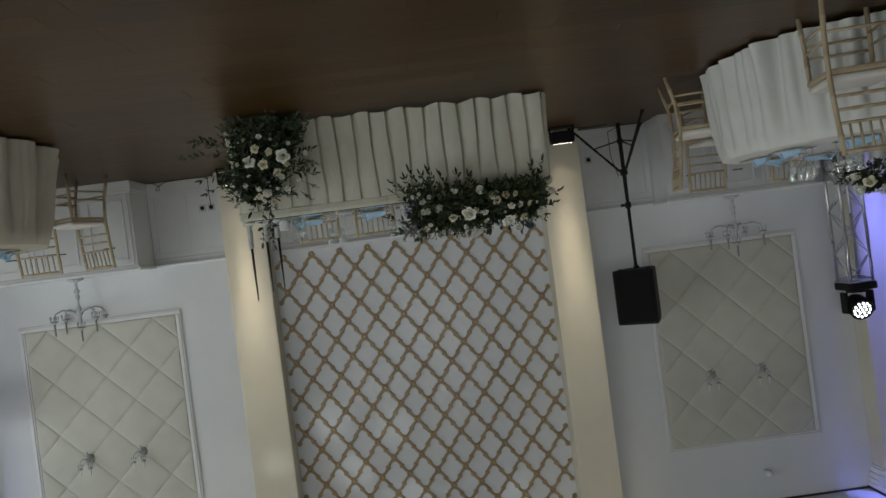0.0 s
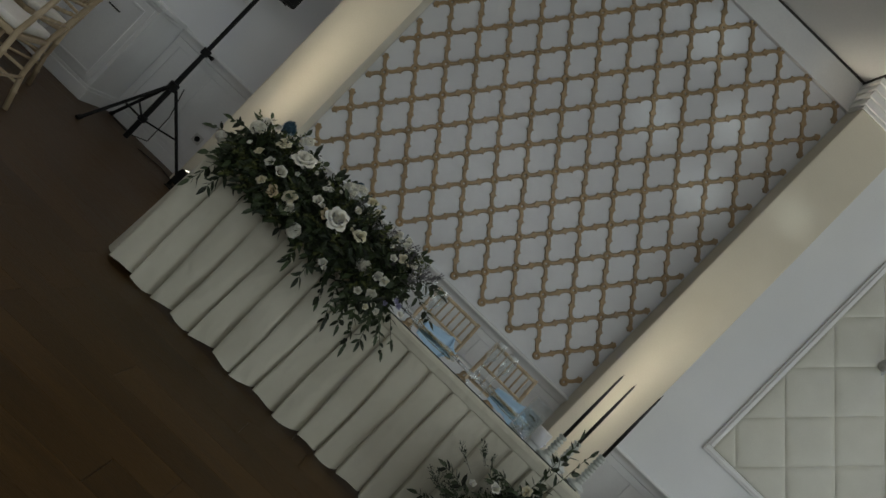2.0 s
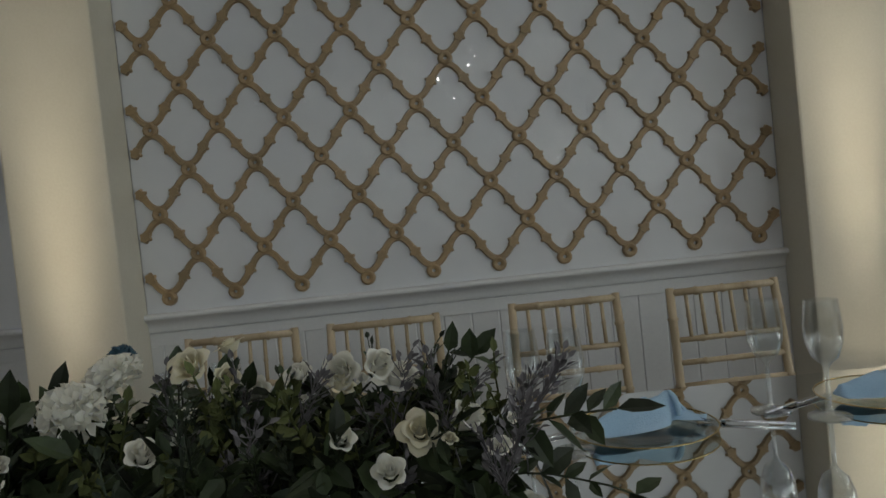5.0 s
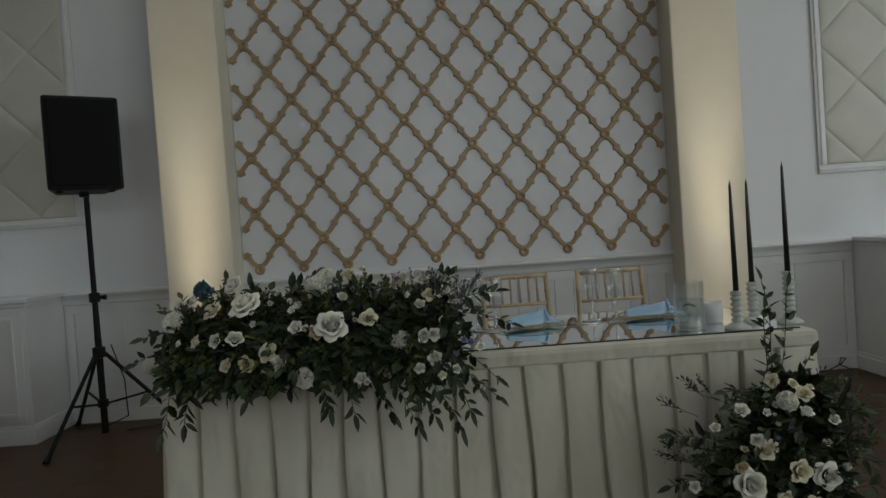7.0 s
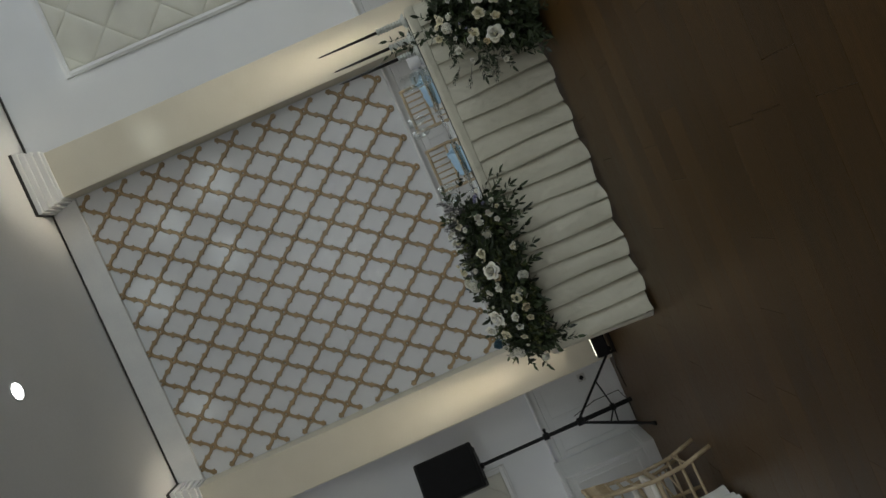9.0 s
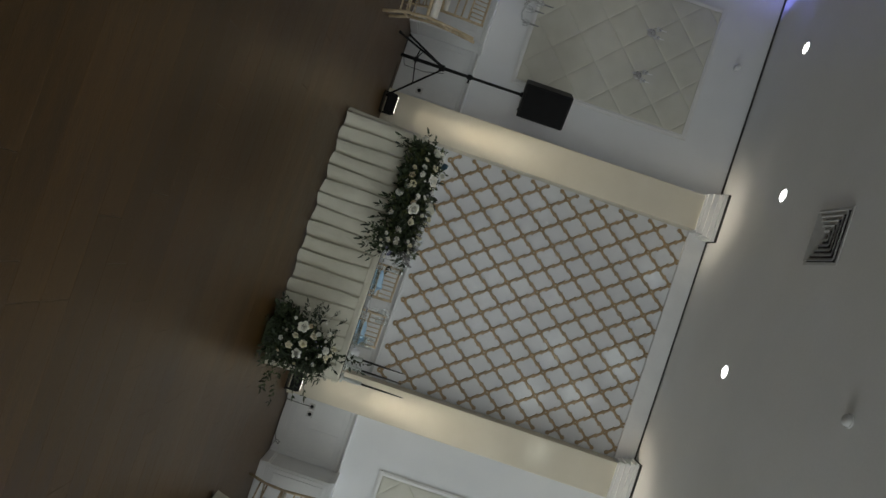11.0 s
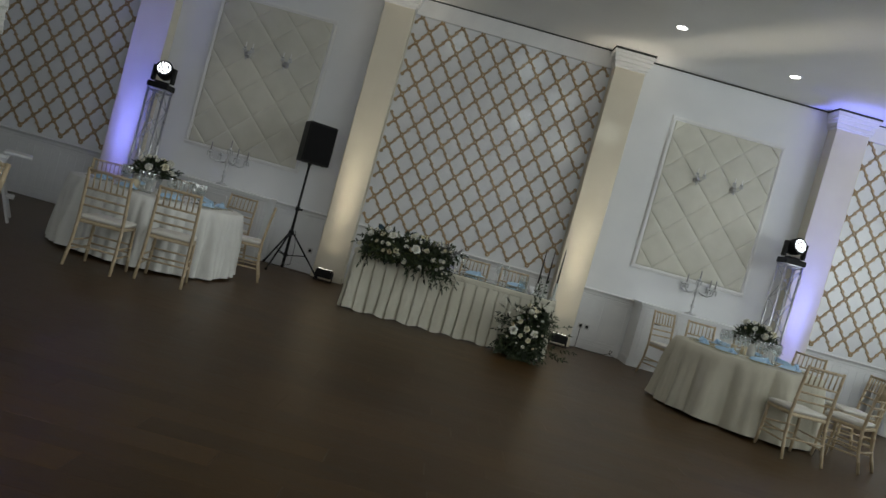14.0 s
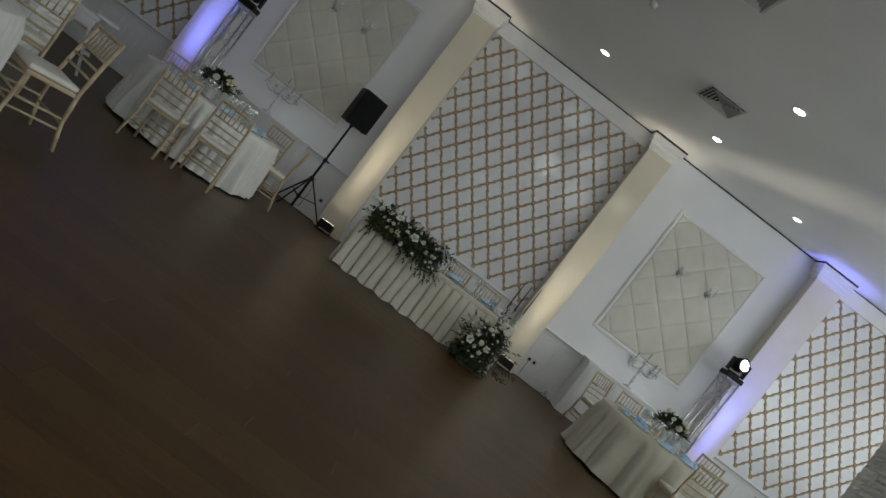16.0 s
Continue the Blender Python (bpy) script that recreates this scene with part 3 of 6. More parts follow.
# ---------------------------------------------------------------- padded panels


def clip_polygon(poly, x0, x1, z0, z1):
    for axis, limit, keep in ((0, x0, 1), (0, x1, -1), (1, z0, 1), (1, z1, -1)):
        out = []
        for k, p in enumerate(poly):
            q = poly[(k + 1) % len(poly)]
            dp, dq = keep * (p[axis] - limit), keep * (q[axis] - limit)
            if dp >= 0:
                out.append(p)
            if dp * dq < 0:
                t = dp / (dp - dq)
                out.append((p[0] + t * (q[0] - p[0]), p[1] + t * (q[1] - p[1])))
        poly = out
    return poly


def pad_mesh(poly):
    """A puffed cushion over a polygon."""
    bm = bmesh.new()
    dense = []
    for k, p in enumerate(poly):
        q = poly[(k + 1) % len(poly)]
        dense += [(p[0] + (q[0] - p[0]) * s / 4, p[1] + (q[1] - p[1]) * s / 4) for s in range(4)]
    cx, cz = sum(p[0] for p in poly) / len(poly), sum(p[1] for p in poly) / len(poly)
    rings = [[bm.verts.new((cx + (x - cx) * s, y, cz + (z - cz) * s)) for x, z in dense] for s, y in ((0.999, -0.0120), (0.985, -0.0132), (0.955, -0.0165), (0.90, -0.0195), (0.76, -0.0222), (0.45, -0.0240))]
    top = bm.verts.new((cx, -0.0245, cz))
    n = len(dense)
    for a, b in zip(rings, rings[1:]):
        for s in range(n):
            bm.faces.new((a[s], a[(s + 1) % n], b[(s + 1) % n], b[s]))
    for s in range(n):
        bm.faces.new((rings[-1][s], rings[-1][(s + 1) % n], top))
    return bm


def padded_panel(cx):
    x0, x1, z0, z1 = -0.905, 0.905, 1.435, 3.845
    panel = thing("padded_wall_panel", pose(cx, 0, 0), "cream diamond-quilted wall panel in a white moulded frame", "wall panel", "padded wall panels")
    part("backing", box(x0, x1, -0.006, -0.002, z0, z1), PAD, panel)
    wide = 0.062
    for a0, a1, b0, b1 in ((x0, x1, z1 - wide, z1), (x0, x1, z0, z0 + wide), (x0, x0 + wide, z0 + wide, z1 - wide), (x1 - wide, x1, z0 + wide, z1 - wide)):
        bm = bmesh.new()
        add_box(bm, a0, a1, -0.019, -0.007, b0, b1, 0.008)
        if a1 - a0 > b1 - b0:
            add_box(bm, a0, a1, -0.028, -0.017, (b0 + b1) / 2 - 0.012, (b0 + b1) / 2 + 0.012, 0.007)
        else:
            add_box(bm, (a0 + a1) / 2 - 0.012, (a0 + a1) / 2 + 0.012, -0.028, -0.017, b0, b1, 0.007)
        part("moulding", bm, PLASTER, panel, "white picture-rail moulding")
    step = 0.59
    inner = (x0 + wide, x1 - wide, z0 + wide, z1 - wide)
    for i in range(-4, 5):
        for j in range(-6, 7):
            if (i + j) % 2:
                continue
            px, pz = i * step / 2, 2.985 + j * step / 2
            poly = clip_polygon([(px - step / 2, pz), (px, pz - step / 2), (px + step / 2, pz), (px, pz + step / 2)], *inner)
            if len(poly) >= 3:
                area = abs(sum(a[0] * b[1] - b[0] * a[1] for a, b in zip(poly, poly[1:] + poly[:1]))) / 2
                if area > 0.004:
                    part("cushion_pad", pad_mesh(poly), PAD, panel, "", True)
    return panel


for sx in (-1, 1):
    padded_panel(sx * 3.565)


def sconce(x, z):
    ob = thing("wall_sconce", pose(x, -0.012, z), "small nickel wall sconce with crystal cups and drops", "wall lamp", "wall sconces")
    part("backplate", lathe([(0, -0.008), (0.050, -0.008), (0.056, 0.004), (0.050, 0.022), (0.030, 0.040), (0.012, 0.048), (0, 0.050)], 18), SCONCE, ob, "", True).matrix_basis = pose(0, 0, 0, 90, 0, 0)
    for s in (-0.035, 0.075):
        part("arm", tube([(0, -0.045, 0), (s * 0.5, -0.08, -0.02), (s, -0.10, 0.02), (s, -0.10, 0.075)], 0.0055, 8), SCONCE, ob, "", True)
        part("cup", lathe([(0, 0), (0.012, 0.0), (0.026, 0.014), (0.024, 0.018), (0, 0.010)], 14, s, -0.10, 0.075), GLASS_BODY, ob, "", True)
        part("candle", lathe([(0, 0), (0.008, 0), (0.007, 0.075), (0, 0.08)], 10, s, -0.10, 0.088), CANDLE_WHITE, ob)
        for dx, dz in ((-0.022, 0.075), (0.0, 0.070), (0.022, 0.075)):
            part("drop", lathe([(0, -0.048), (0.010, -0.032), (0.006, -0.005), (0, 0)], 8, s + dx, -0.10, dz), GLASS_BODY, ob)
    part("drop", lathe([(0, -0.060), (0.012, -0.042), (0.006, -0.008), (0, 0)], 8, 0, -0.060, -0.030), GLASS_BODY, ob)


for sx in (-1, 1):
    for off in (-0.295, 0.295):
        sconce(sx * 3.565 + off, 2.985)

# ---------------------------------------------------------------- ceiling fittings


def downlight(x, y):
    ob = thing("recessed_downlight", pose(x, y, CEIL), "round white recessed downlight, switched on", "downlight", "ceiling downlights")
    part("trim_ring", lathe([(0.085, 0.0), (0.082, -0.006), (0.070, -0.008), (0.066, -0.003)], 28), WHITE_PLASTIC, ob, "", True)
    part("diffuser", lathe([(0, -0.004), (0.067, -0.004)], 28), LED_WHITE, ob, "glowing white diffuser")


for x, y in DOWNLIGHTS:
    downlight(x, y)


def vent(x, y):
    ob = thing("ceiling_vent", pose(x, y, CEIL), "square grey ceiling vent with stepped louvres", "vent", "ceiling vents")
    # flat sheet coloured near-black as the shade between the louvres
    part("backing", box(-0.24, 0.24, -0.24, 0.24, -0.004, -0.001), DUCT_SHADE, ob)
    rim = bmesh.new()
    for a0, a1, b0, b1 in ((-0.27, 0.27, -0.27, -0.245), (-0.27, 0.27, 0.245, 0.27), (-0.27, -0.245, -0.245, 0.245), (0.245, 0.27, -0.245, 0.245)):
        add_box(rim, a0, a1, b0, b1, -0.012, -0.002)
    part("frame", rim, VENT_METAL, ob)
    # square rings that slope outward and down
    for k in range(5):
        low, high = 0.238 - 0.046 * k, 0.206 - 0.046 * k
        bm = bmesh.new()
        rings = [[bm.verts.new((sx * h, sy * h, z)) for sx, sy in ((-1, -1), (1, -1), (1, 1), (-1, 1))] for h, z in ((low, -0.036), (high, -0.006), (high - 0.003, -0.006), (low - 0.003, -0.037))]
        for p, q in zip(rings, rings[1:] + rings[:1]):
            for s in range(4):
                bm.faces.new((p[s], p[(s + 1) % 4], q[(s + 1) % 4], q[s]))
        part("louvre", bm, VENT_METAL, ob)


for x, y in ((-1.47, -2.86), (1.45, -2.92), (0.5, -5.45)):
    vent(x, y)
det = thing("smoke_detector", pose(0.0, -3.95, CEIL), "round grey smoke detector on the ceiling", "detector")
part("base", lathe([(0, -0.004), (0.055, -0.004), (0.055, -0.018), (0, -0.018)], 24), VENT_METAL, det)
part("cover", lathe([(0.048, -0.018), (0.044, -0.042), (0.025, -0.052), (0, -0.054)], 24), VENT_METAL, det, "", True)
cam_ob = thing("security_camera", pose(-3.77, 0, 4.185), "small grey wall camera under the ceiling", "camera")
part("bracket", lathe([(0, 0), (0.032, 0), (0.032, 0.02), (0, 0.022)], 16), WHITE_PLASTIC, cam_ob).matrix_basis = pose(0, -0.003, 0, 90, 0, 0)
part("dome", lathe([(0, 0.13), (0.022, 0.126), (0.036, 0.105), (0.040, 0.06), (0.030, 0.024), (0, 0.02)], 18), WHITE_PLASTIC, cam_ob, "", True).matrix_basis = pose(0, 0, 0, 90, 0, 0)

# ---------------------------------------------------------------- sideboards below the padded panels


def cabinet(sx):
    ob = thing("sideboard_cabinet", pose(sx * 3.66, 0, 0), "white panelled sideboard cabinet built against the wall", "cabinet", "sideboards")
    h, depth = 0.785, -0.475
    bm = bmesh.new()
    front = [(-h, -0.003), (-h, depth), (h, depth), (h, -0.003)]
    low = [bm.verts.new((x, y, 0.0)) for x, y in front]
    high = [bm.verts.new((x, y, 0.93)) for x, y in front]
    for k in range(4):
        bm.faces.new((low[k], low[(k + 1) % 4], high[(k + 1) % 4], high[k]))
    bm.faces.new(low[::-1])
    bm.faces.new(high)
    part("body", bm, WAINSCOT, ob)
    top = bmesh.new()
    add_box(top, -h - 0.035, h + 0.035, depth - 0.035, -0.060, 0.931, 0.965, 0.007)
    add_box(top, -h - 0.018, h + 0.018, depth - 0.018, -0.060, 0.905, 0.930, 0.006)
    part("top", top, WAINSCOT, ob)
    plinth = bmesh.new()
    add_box(plinth, -h - 0.02, h + 0.02, depth - 0.018, -0.024, 0.0, 0.10, 0.004)
    add_box(plinth, -h - 0.012, h + 0.012, depth - 0.011, -0.024, 0.10, 0.125, 0.004)
    part("plinth", plinth, WAINSCOT, ob)
    for k in range(3):
        a, b = -h + 0.03 + k * 0.515, -h + 0.03 + k * 0.515 + 0.48
        door = part("drawer_front" if k == 1 else "door", box(a, b, depth - 0.012, depth - 0.001, 0.14, 0.89, 0.003), WAINSCOT, ob)
        frame_bm = bmesh.new()
        for u0, u1, w0, w1 in ((a + 0.05, b - 0.05, 0.82, 0.84), (a + 0.05, b - 0.05, 0.19, 0.21), (a + 0.05, a + 0.07, 0.21, 0.82), (b - 0.07, b - 0.05, 0.21, 0.82)):
            add_box(frame_bm, u0, u1, depth - 0.021, depth - 0.011, w0, w1, 0.003)
        part("moulding", frame_bm, WAINSCOT, door)
        m = (a + b) / 2
        part("handle", tube([(m - 0.05, depth - 0.010, 0.70), (m - 0.045, depth - 0.035, 0.70), (m + 0.045, depth - 0.035, 0.70), (m + 0.05, depth - 0.010, 0.70)], 0.006, 8), BLACK_PLASTIC, door, "small dark pull handle")
    return ob


for sx in (-1, 1):
    cabinet(sx)


def candelabra(x, y, z):
    ob = thing("candelabra", pose(x, y, z), "five-armed crystal and chrome candelabra with thin grey candles", "candelabra", "candelabras")
    part("foot", lathe([(0, 0), (0.085, 0), (0.088, 0.010), (0.055, 0.026), (0.020, 0.040), (0.014, 0.06), (0, 0.06)], 20), GLASS_BODY, ob, "clear crystal foot", True)
    part("stem", lathe([(0.016, 0.05), (0.013, 0.10), (0.030, 0.135), (0.014, 0.17), (0.024, 0.20), (0.012, 0.235), (0.013, 0.29), (0.040, 0.375), (0.015, 0.42), (0.022, 0.455), (0.012, 0.50), (0, 0.525)], 14), GLASS_BODY, ob, "", True)
    for k in range(5):
        if k == 0:
            tip = Vector((0, 0, 0.525))
        else:
            a = math.pi * (0.21 + (k - 1) / 2)
            tip = Vector((0.30 * math.cos(a), 0.24 * math.sin(a), 0.425))
            part("arm", tube([(0, 0, 0.385), (tip.x * 0.30, tip.y * 0.30, 0.345), (tip.x * 0.65, tip.y * 0.65, 0.325), (tip.x * 0.92, tip.y * 0.92, 0.355), tip], [0.011, 0.010, 0.009, 0.009, 0.010], 8), GLASS_BODY, ob, "", True)
        cup = part("cup", lathe([(0, 0), (0.014, 0), (0.022, 0.008), (0.042, 0.014), (0.044, 0.020), (0.020, 0.018), (0.018, 0.045), (0.012, 0.045), (0, 0.02)], 14, tip.x, tip.y, tip.z), GLASS_BODY, ob, "", True)
        part("candle", lathe([(0, 0), (0.0105, 0), (0.0085, 0.14), (0.002, 0.146), (0, 0.155)], 10, tip.x, tip.y, tip.z + 0.022), CANDLE_GREY, cup, "thin grey candle")
        for s in range(5):
            d = 2 * math.pi * (s + 0.3) / 5
            part("crystal_drop", lathe([(0, -0.070), (0.0085, -0.048), (0.004, -0.012), (0.005, -0.006), (0, 0)], 6, tip.x + 0.039 * math.cos(d), tip.y + 0.039 * math.sin(d), tip.z + 0.014), GLASS_BODY, cup)


candelabra(3.69, -0.19, 0.966)
candelabra(-3.69, -0.19, 0.966)

# ---------------------------------------------------------------- chairs


def bar(points, r, rings=()):
    """A turned bar with small bamboo rings."""
    pts, radii = [], []
    vs = [Vector(p) for p in points]
    for k in range(len(vs) - 1):
        a, b = vs[k], vs[k + 1]
        pts.append(a)
        radii.append(r)
        for t in rings:
            c = a.lerp(b, t)
            d = (b - a).normalized() * 0.008
            pts += [c - d, c, c + d]
            radii += [r, r * 1.32, r]
    pts.append(vs[-1])
    radii.append(r * 0.96)
    return tube(pts, radii, 7)


def chiavari_chair():
    """Faces +y; stands at the origin."""
    ob = thing("banquet_chair", None, "champagne wooden banquet chair with spindle back and ivory cushion", "chair", "banquet chairs")
    seat_z, top = 0.445, 0.92
    part("seat", box(-0.20, 0.20, -0.185, 0.20, seat_z - 0.035, seat_z, 0.012), WOOD, ob)
    bm = box(-0.195, 0.195, -0.175, 0.20, seat_z + 0.001, seat_z + 0.045, 0.02)
    part("seat_cushion", bm, CUSHION, ob, "ivory cloth cushion", True)
    for sx in (-1, 1):
        part("back_post", bar([(sx * 0.215, -0.25, 0.0), (sx * 0.205, -0.195, 0.22), (sx * 0.20, -0.180, 0.45), (sx * 0.195, -0.205, 0.70), (sx * 0.19, -0.235, top)], 0.0155, (0.5,)), WOOD, ob, "", True)
        part("front_leg", bar([(sx * 0.20, 0.205, 0.0), (sx * 0.19, 0.185, 0.22), (sx * 0.185, 0.178, seat_z - 0.03)], 0.0155, (0.5,)), WOOD, ob, "", True)
        for z in (0.16, 0.24):
            part("stretcher", bar([(sx * 0.20, -0.20, z), (sx * 0.19, 0.188, z)], 0.0095, (0.5,)), WOOD, ob, "", True)
    for y, z in ((-0.205, 0.20), (0.19, 0.19), (0.19, 0.27)):
        part("stretcher", bar([(-0.20, y, z), (0.20, y, z)], 0.0095, (0.33, 0.67)), WOOD, ob, "", True)
    ys = lambda z: -0.180 - 0.055 * max(0.0, (z - 0.45) / (top - 0.45)) ** 1.3
    for name, z, r in (("top_rail", top - 0.018, 0.0135), ("cross_rail", 0.735, 0.0105), ("cross_rail", 0.655, 0.0105), ("cross_rail", 0.575, 0.0105)):
        part(name, bar([(-0.192, ys(z), z), (0.192, ys(z), z)], r, (0.25, 0.5, 0.75)), WOOD, ob, "", True)
    for k in range(6):
        x = -0.135 + 0.054 * k
        part("spindle", bar([(x, ys(0.735), 0.735), (x, ys(top - 0.02), top - 0.02)], 0.0072, (0.5,)), WOOD, ob, "", True)
    return ob


CHAIR = chiavari_chair()
PLACES = [  # x, y, turn
    (-0.87, -1.115, 180), (-0.36, -1.115, 180), (0.30, -1.09, 180), (0.868, -1.135, 181),
    (-3.357, -4.17, 5), (-2.835, -3.89, 12), (-2.57, -2.21, 103), (-4.45, -1.95, 230), (-3.05, -1.42, 172), (-3.85, -1.42, 186),
    (3.515, -4.01, 8), (4.25, -3.70, 41), (3.20, -1.05, 205), (3.55, -1.35, 182), (4.15, -1.45, 170), (4.80, -2.80, 88), (4.60, -1.90, 130),
    (-3.23, -6.62, 148), (-4.05, -5.75, 30),
]
CHAIR.matrix_basis = pose(PLACES[0][0], PLACES[0][1], 0, 0, 0, PLACES[0][2])
for x, y, turn in PLACES[1:]:
    copy_thing(CHAIR, pose(x, y, 0, 0, 0, turn))

# ---------------------------------------------------------------- head table
TX0, TX1, TY0, TY1, TZ = -1.225, 1.238, -2.445, -1.66, 0.742
table = thing("banquet_table", None, "long folding banquet table hidden under an ivory skirt", "table")
part("tabletop", box(TX0 + 0.02, TX1 - 0.02, TY0 + 0.02, TY1 - 0.02, TZ - 0.035, TZ - 0.005, 0.004), WOOD, table)
for x in (TX0 + 0.12, TX1 - 0.12):
    for y in (TY0 + 0.12, TY1 - 0.12):
        part("leg", tube([(x, y, 0.0), (x, y, TZ - 0.036)], 0.018, 10), ALU, table)


def skirted_cloth():
    ob = thing("table_skirt", None, "ivory pleated table skirt hanging to the floor", "tablecloth")
    part("top_cloth", box(TX0, TX1, TY0, TY1, TZ - 0.004, TZ + 0.004, 0.003), LINEN, ob)
    # rounded drop of the top cloth above the pleats
    bm = bmesh.new()
    outline = [(TX0, TY1), (TX0, TY0), (TX1, TY0), (TX1, TY1)]
    rows = [(0.000, TZ + 0.003), (0.012, TZ - 0.004), (0.017, TZ - 0.020), (0.016, TZ - 0.055), (0.010, TZ - 0.064)]
    grow = lambda o: [(TX0 - o, TY1), (TX0 - o, TY0 - o), (TX1 + o, TY0 - o), (TX1 + o, TY1)]
    strips = [[bm.verts.new((x, y, z)) for x, y in grow(o)] for o, z in rows]
    for a, b in zip(strips, strips[1:]):
        for k in range(3):
            bm.faces.new((a[k], a[k + 1], b[k + 1], b[k]))
    part("drop", bm, LINEN, ob, "smooth hanging edge of the top cloth")
    # knife pleats on the front and both ends
    rng = random.Random(5)
    pleat = 0.137
    for (ax, ay), (bx, by) in zip(outline, outline[1:]):
        length = math.hypot(bx - ax, by - ay)
        ux, uy = (bx - ax) / length, (by - ay) / length
        nx, ny = uy, -ux
        if (nx * (ax - 0.0) + ny * (ay + 2.07)) < 0:
            nx, ny = -nx, -ny
        bm = bmesh.new()
        count = max(1, round(length / pleat))
        wide = length / count
        cols = []
        seam = [0.0] + [(k + rng.uniform(-0.03, 0.03)) * wide for k in range(1, count)] + [length]
        for k in range(count):
            jit = rng.uniform(-0.008, 0.008)
            depth = rng.uniform(0.8, 1.2)
            for u, o in ((0.002, -0.012), (0.008, -0.010), (0.013, 0.026), (0.020, 0.034), (0.040, 0.036), (0.12, 0.036), (0.40, 0.034), (0.64, 0.029), (0.80, 0.022), (0.90, 0.011), (0.955, 0.000), (0.990, -0.012)):
                cols.append((seam[k] + u * (seam[k + 1] - seam[k]) + (jit if 0.08 < u < 0.95 else 0), o * depth, rng.uniform(-0.3, 0.3)))
        levels = 9
        grid = []
        for s, o, ph in cols:
            line = []
            for v in range(levels):
                f = v / (levels - 1)
                z = TZ - 0.060 - f * (TZ - 0.066)
                flare = 0.50 + 0.75 * f + 0.12 * math.sin(5 * f + 9 * s + ph)
                sway = 0.010 * f * math.sin(4.2 * s + 1.3) + 0.006 * math.sin(4.5 * f + 13 * s)
                out = -0.002 + o * flare + 0.028 * f + 0.006 * f * math.sin(17 * s)
                line.append(bm.verts.new((ax + ux * (s + sway) + nx * out, ay + uy * (s + sway) + ny * out, max(0.004, z + 0.012 * f * (1 + math.sin(21 * s))))))
            grid.append(line)
        for a, b in zip(grid, grid[1:]):
            for v in range(levels - 1):
                bm.faces.new((a[v], b[v], b[v + 1], a[v + 1]))
        part("pleated_panel", bm, LINEN, ob, "", True)
    return ob


skirted_cloth()
MZ = TZ + 0.0045
for mx0, mx1 in ((-1.19, -0.004), (0.0, 1.20)):
    mir = thing("mirror_tabletop", None, "mirror sheet lying on the head table", "mirror", "mirror sheets")
    part("mirror", box(mx0, mx1, TY0 + 0.012, TY1 + 0.03, MZ, MZ + 0.005), MIRROR, mir)
    part("edge", box(mx0, mx1, TY0 + 0.0085, TY0 + 0.0115, MZ, MZ + 0.006), MIRROR_EDGE, mir, "dark cut edge of the mirror")
    part("edge", box(mx0 - 0.003, mx0 - 0.0005, TY0 + 0.0085, TY1 + 0.03, MZ, MZ + 0.006), MIRROR_EDGE, mir, "dark cut edge of the mirror")
TOP = MZ + 0.0055


def candle_holder(x, y, height, length):
    ob = thing("candle_holder", pose(x, y, TOP), "ribbed pale grey ceramic candle holder", "candle holder", "candle holders")
    prof = [(0, 0), (0.048, 0), (0.050, 0.006), (0.040, 0.014), (0.028, 0.022)]
    z = 0.026
    while z < height - 0.01:
        prof += [(0.0150, z), (0.0225, z + 0.006), (0.0230, z + 0.010), (0.0150, z + 0.017)]
        z += 0.0205
    prof += [(0.021, height - 0.004), (0.020, height), (0.012, height), (0.012, height - 0.01), (0, height - 0.01)]
    part("body", lathe(prof, 20), CERAMIC, ob, "", True)
    stick = thing("taper_candle", pose(x, y, TOP + height - 0.010), "tall thin black taper candle in its holder", "candle", "taper candles")
    part("wax", lathe([(0, 0), (0.0108, 0), (0.0090, length * 0.5), (0.0050, length * 0.96), (0.0015, length), (0, length)], 10), CANDLE_BLACK, stick, "", True)
    part("wick", tube([(0, 0, length), (0.001, 0, length + 0.008)], 0.0008, 5), CANDLE_BLACK, stick)


candle_holder(0.985, -2.385, 0.148, 0.430)
candle_holder(1.105, -2.26, 0.162, 0.425)
candle_holder(1.215, -2.335, 0.205, 0.435)
vase = thing("glass_cylinder_vase", pose(0.825, -2.315, TOP), "clear glass cylinder half filled with water", "vase")
part("glass", lathe([(0, 0), (0.056, 0), (0.058, 0.004), (0.058, 0.190)], 28), GLASS, vase, "", True)
part("water", lathe([(0, 0.009), (0.0515, 0.009), (0.0515, 0.120), (0, 0.120)], 28), WATER, vase, "still water", True)
part("floating_twig", tube([(-0.02, 0, 0.095), (0.0, 0.01, 0.10), (0.025, 0.0, 0.09)], 0.004, 6), STEM, vase, "small dark floating sprig")
votive = thing("votive_glass", pose(0.965, -2.19, TOP), "small frosted white votive glass", "candle holder")
part("glass", lathe([(0, 0), (0.032, 0), (0.040, 0.005), (0.042, 0.085), (0.038, 0.085), (0.035, 0.012), (0, 0.012)], 20), WHITE_PLASTIC, votive, "", True)


def wine_glass_mesh():
    bm = lathe([(0, 0), (0.036, 0), (0.037, 0.002), (0.010, 0.006), (0.0042, 0.015), (0.0038, 0.085), (0.008, 0.095), (0.022, 0.108), (0.031, 0.134), (0.033, 0.160), (0.028, 0.212)], 18)
    me = bpy.data.meshes.new("glass")
    bmesh.ops.recalc_face_normals(bm, faces=bm.faces)
    for f in bm.faces:
        f.smooth = True
    bm.to_mesh(me)
    bm.free()
    me.materials.append(GLASS)
    return me


WINE = wine_glass_mesh()


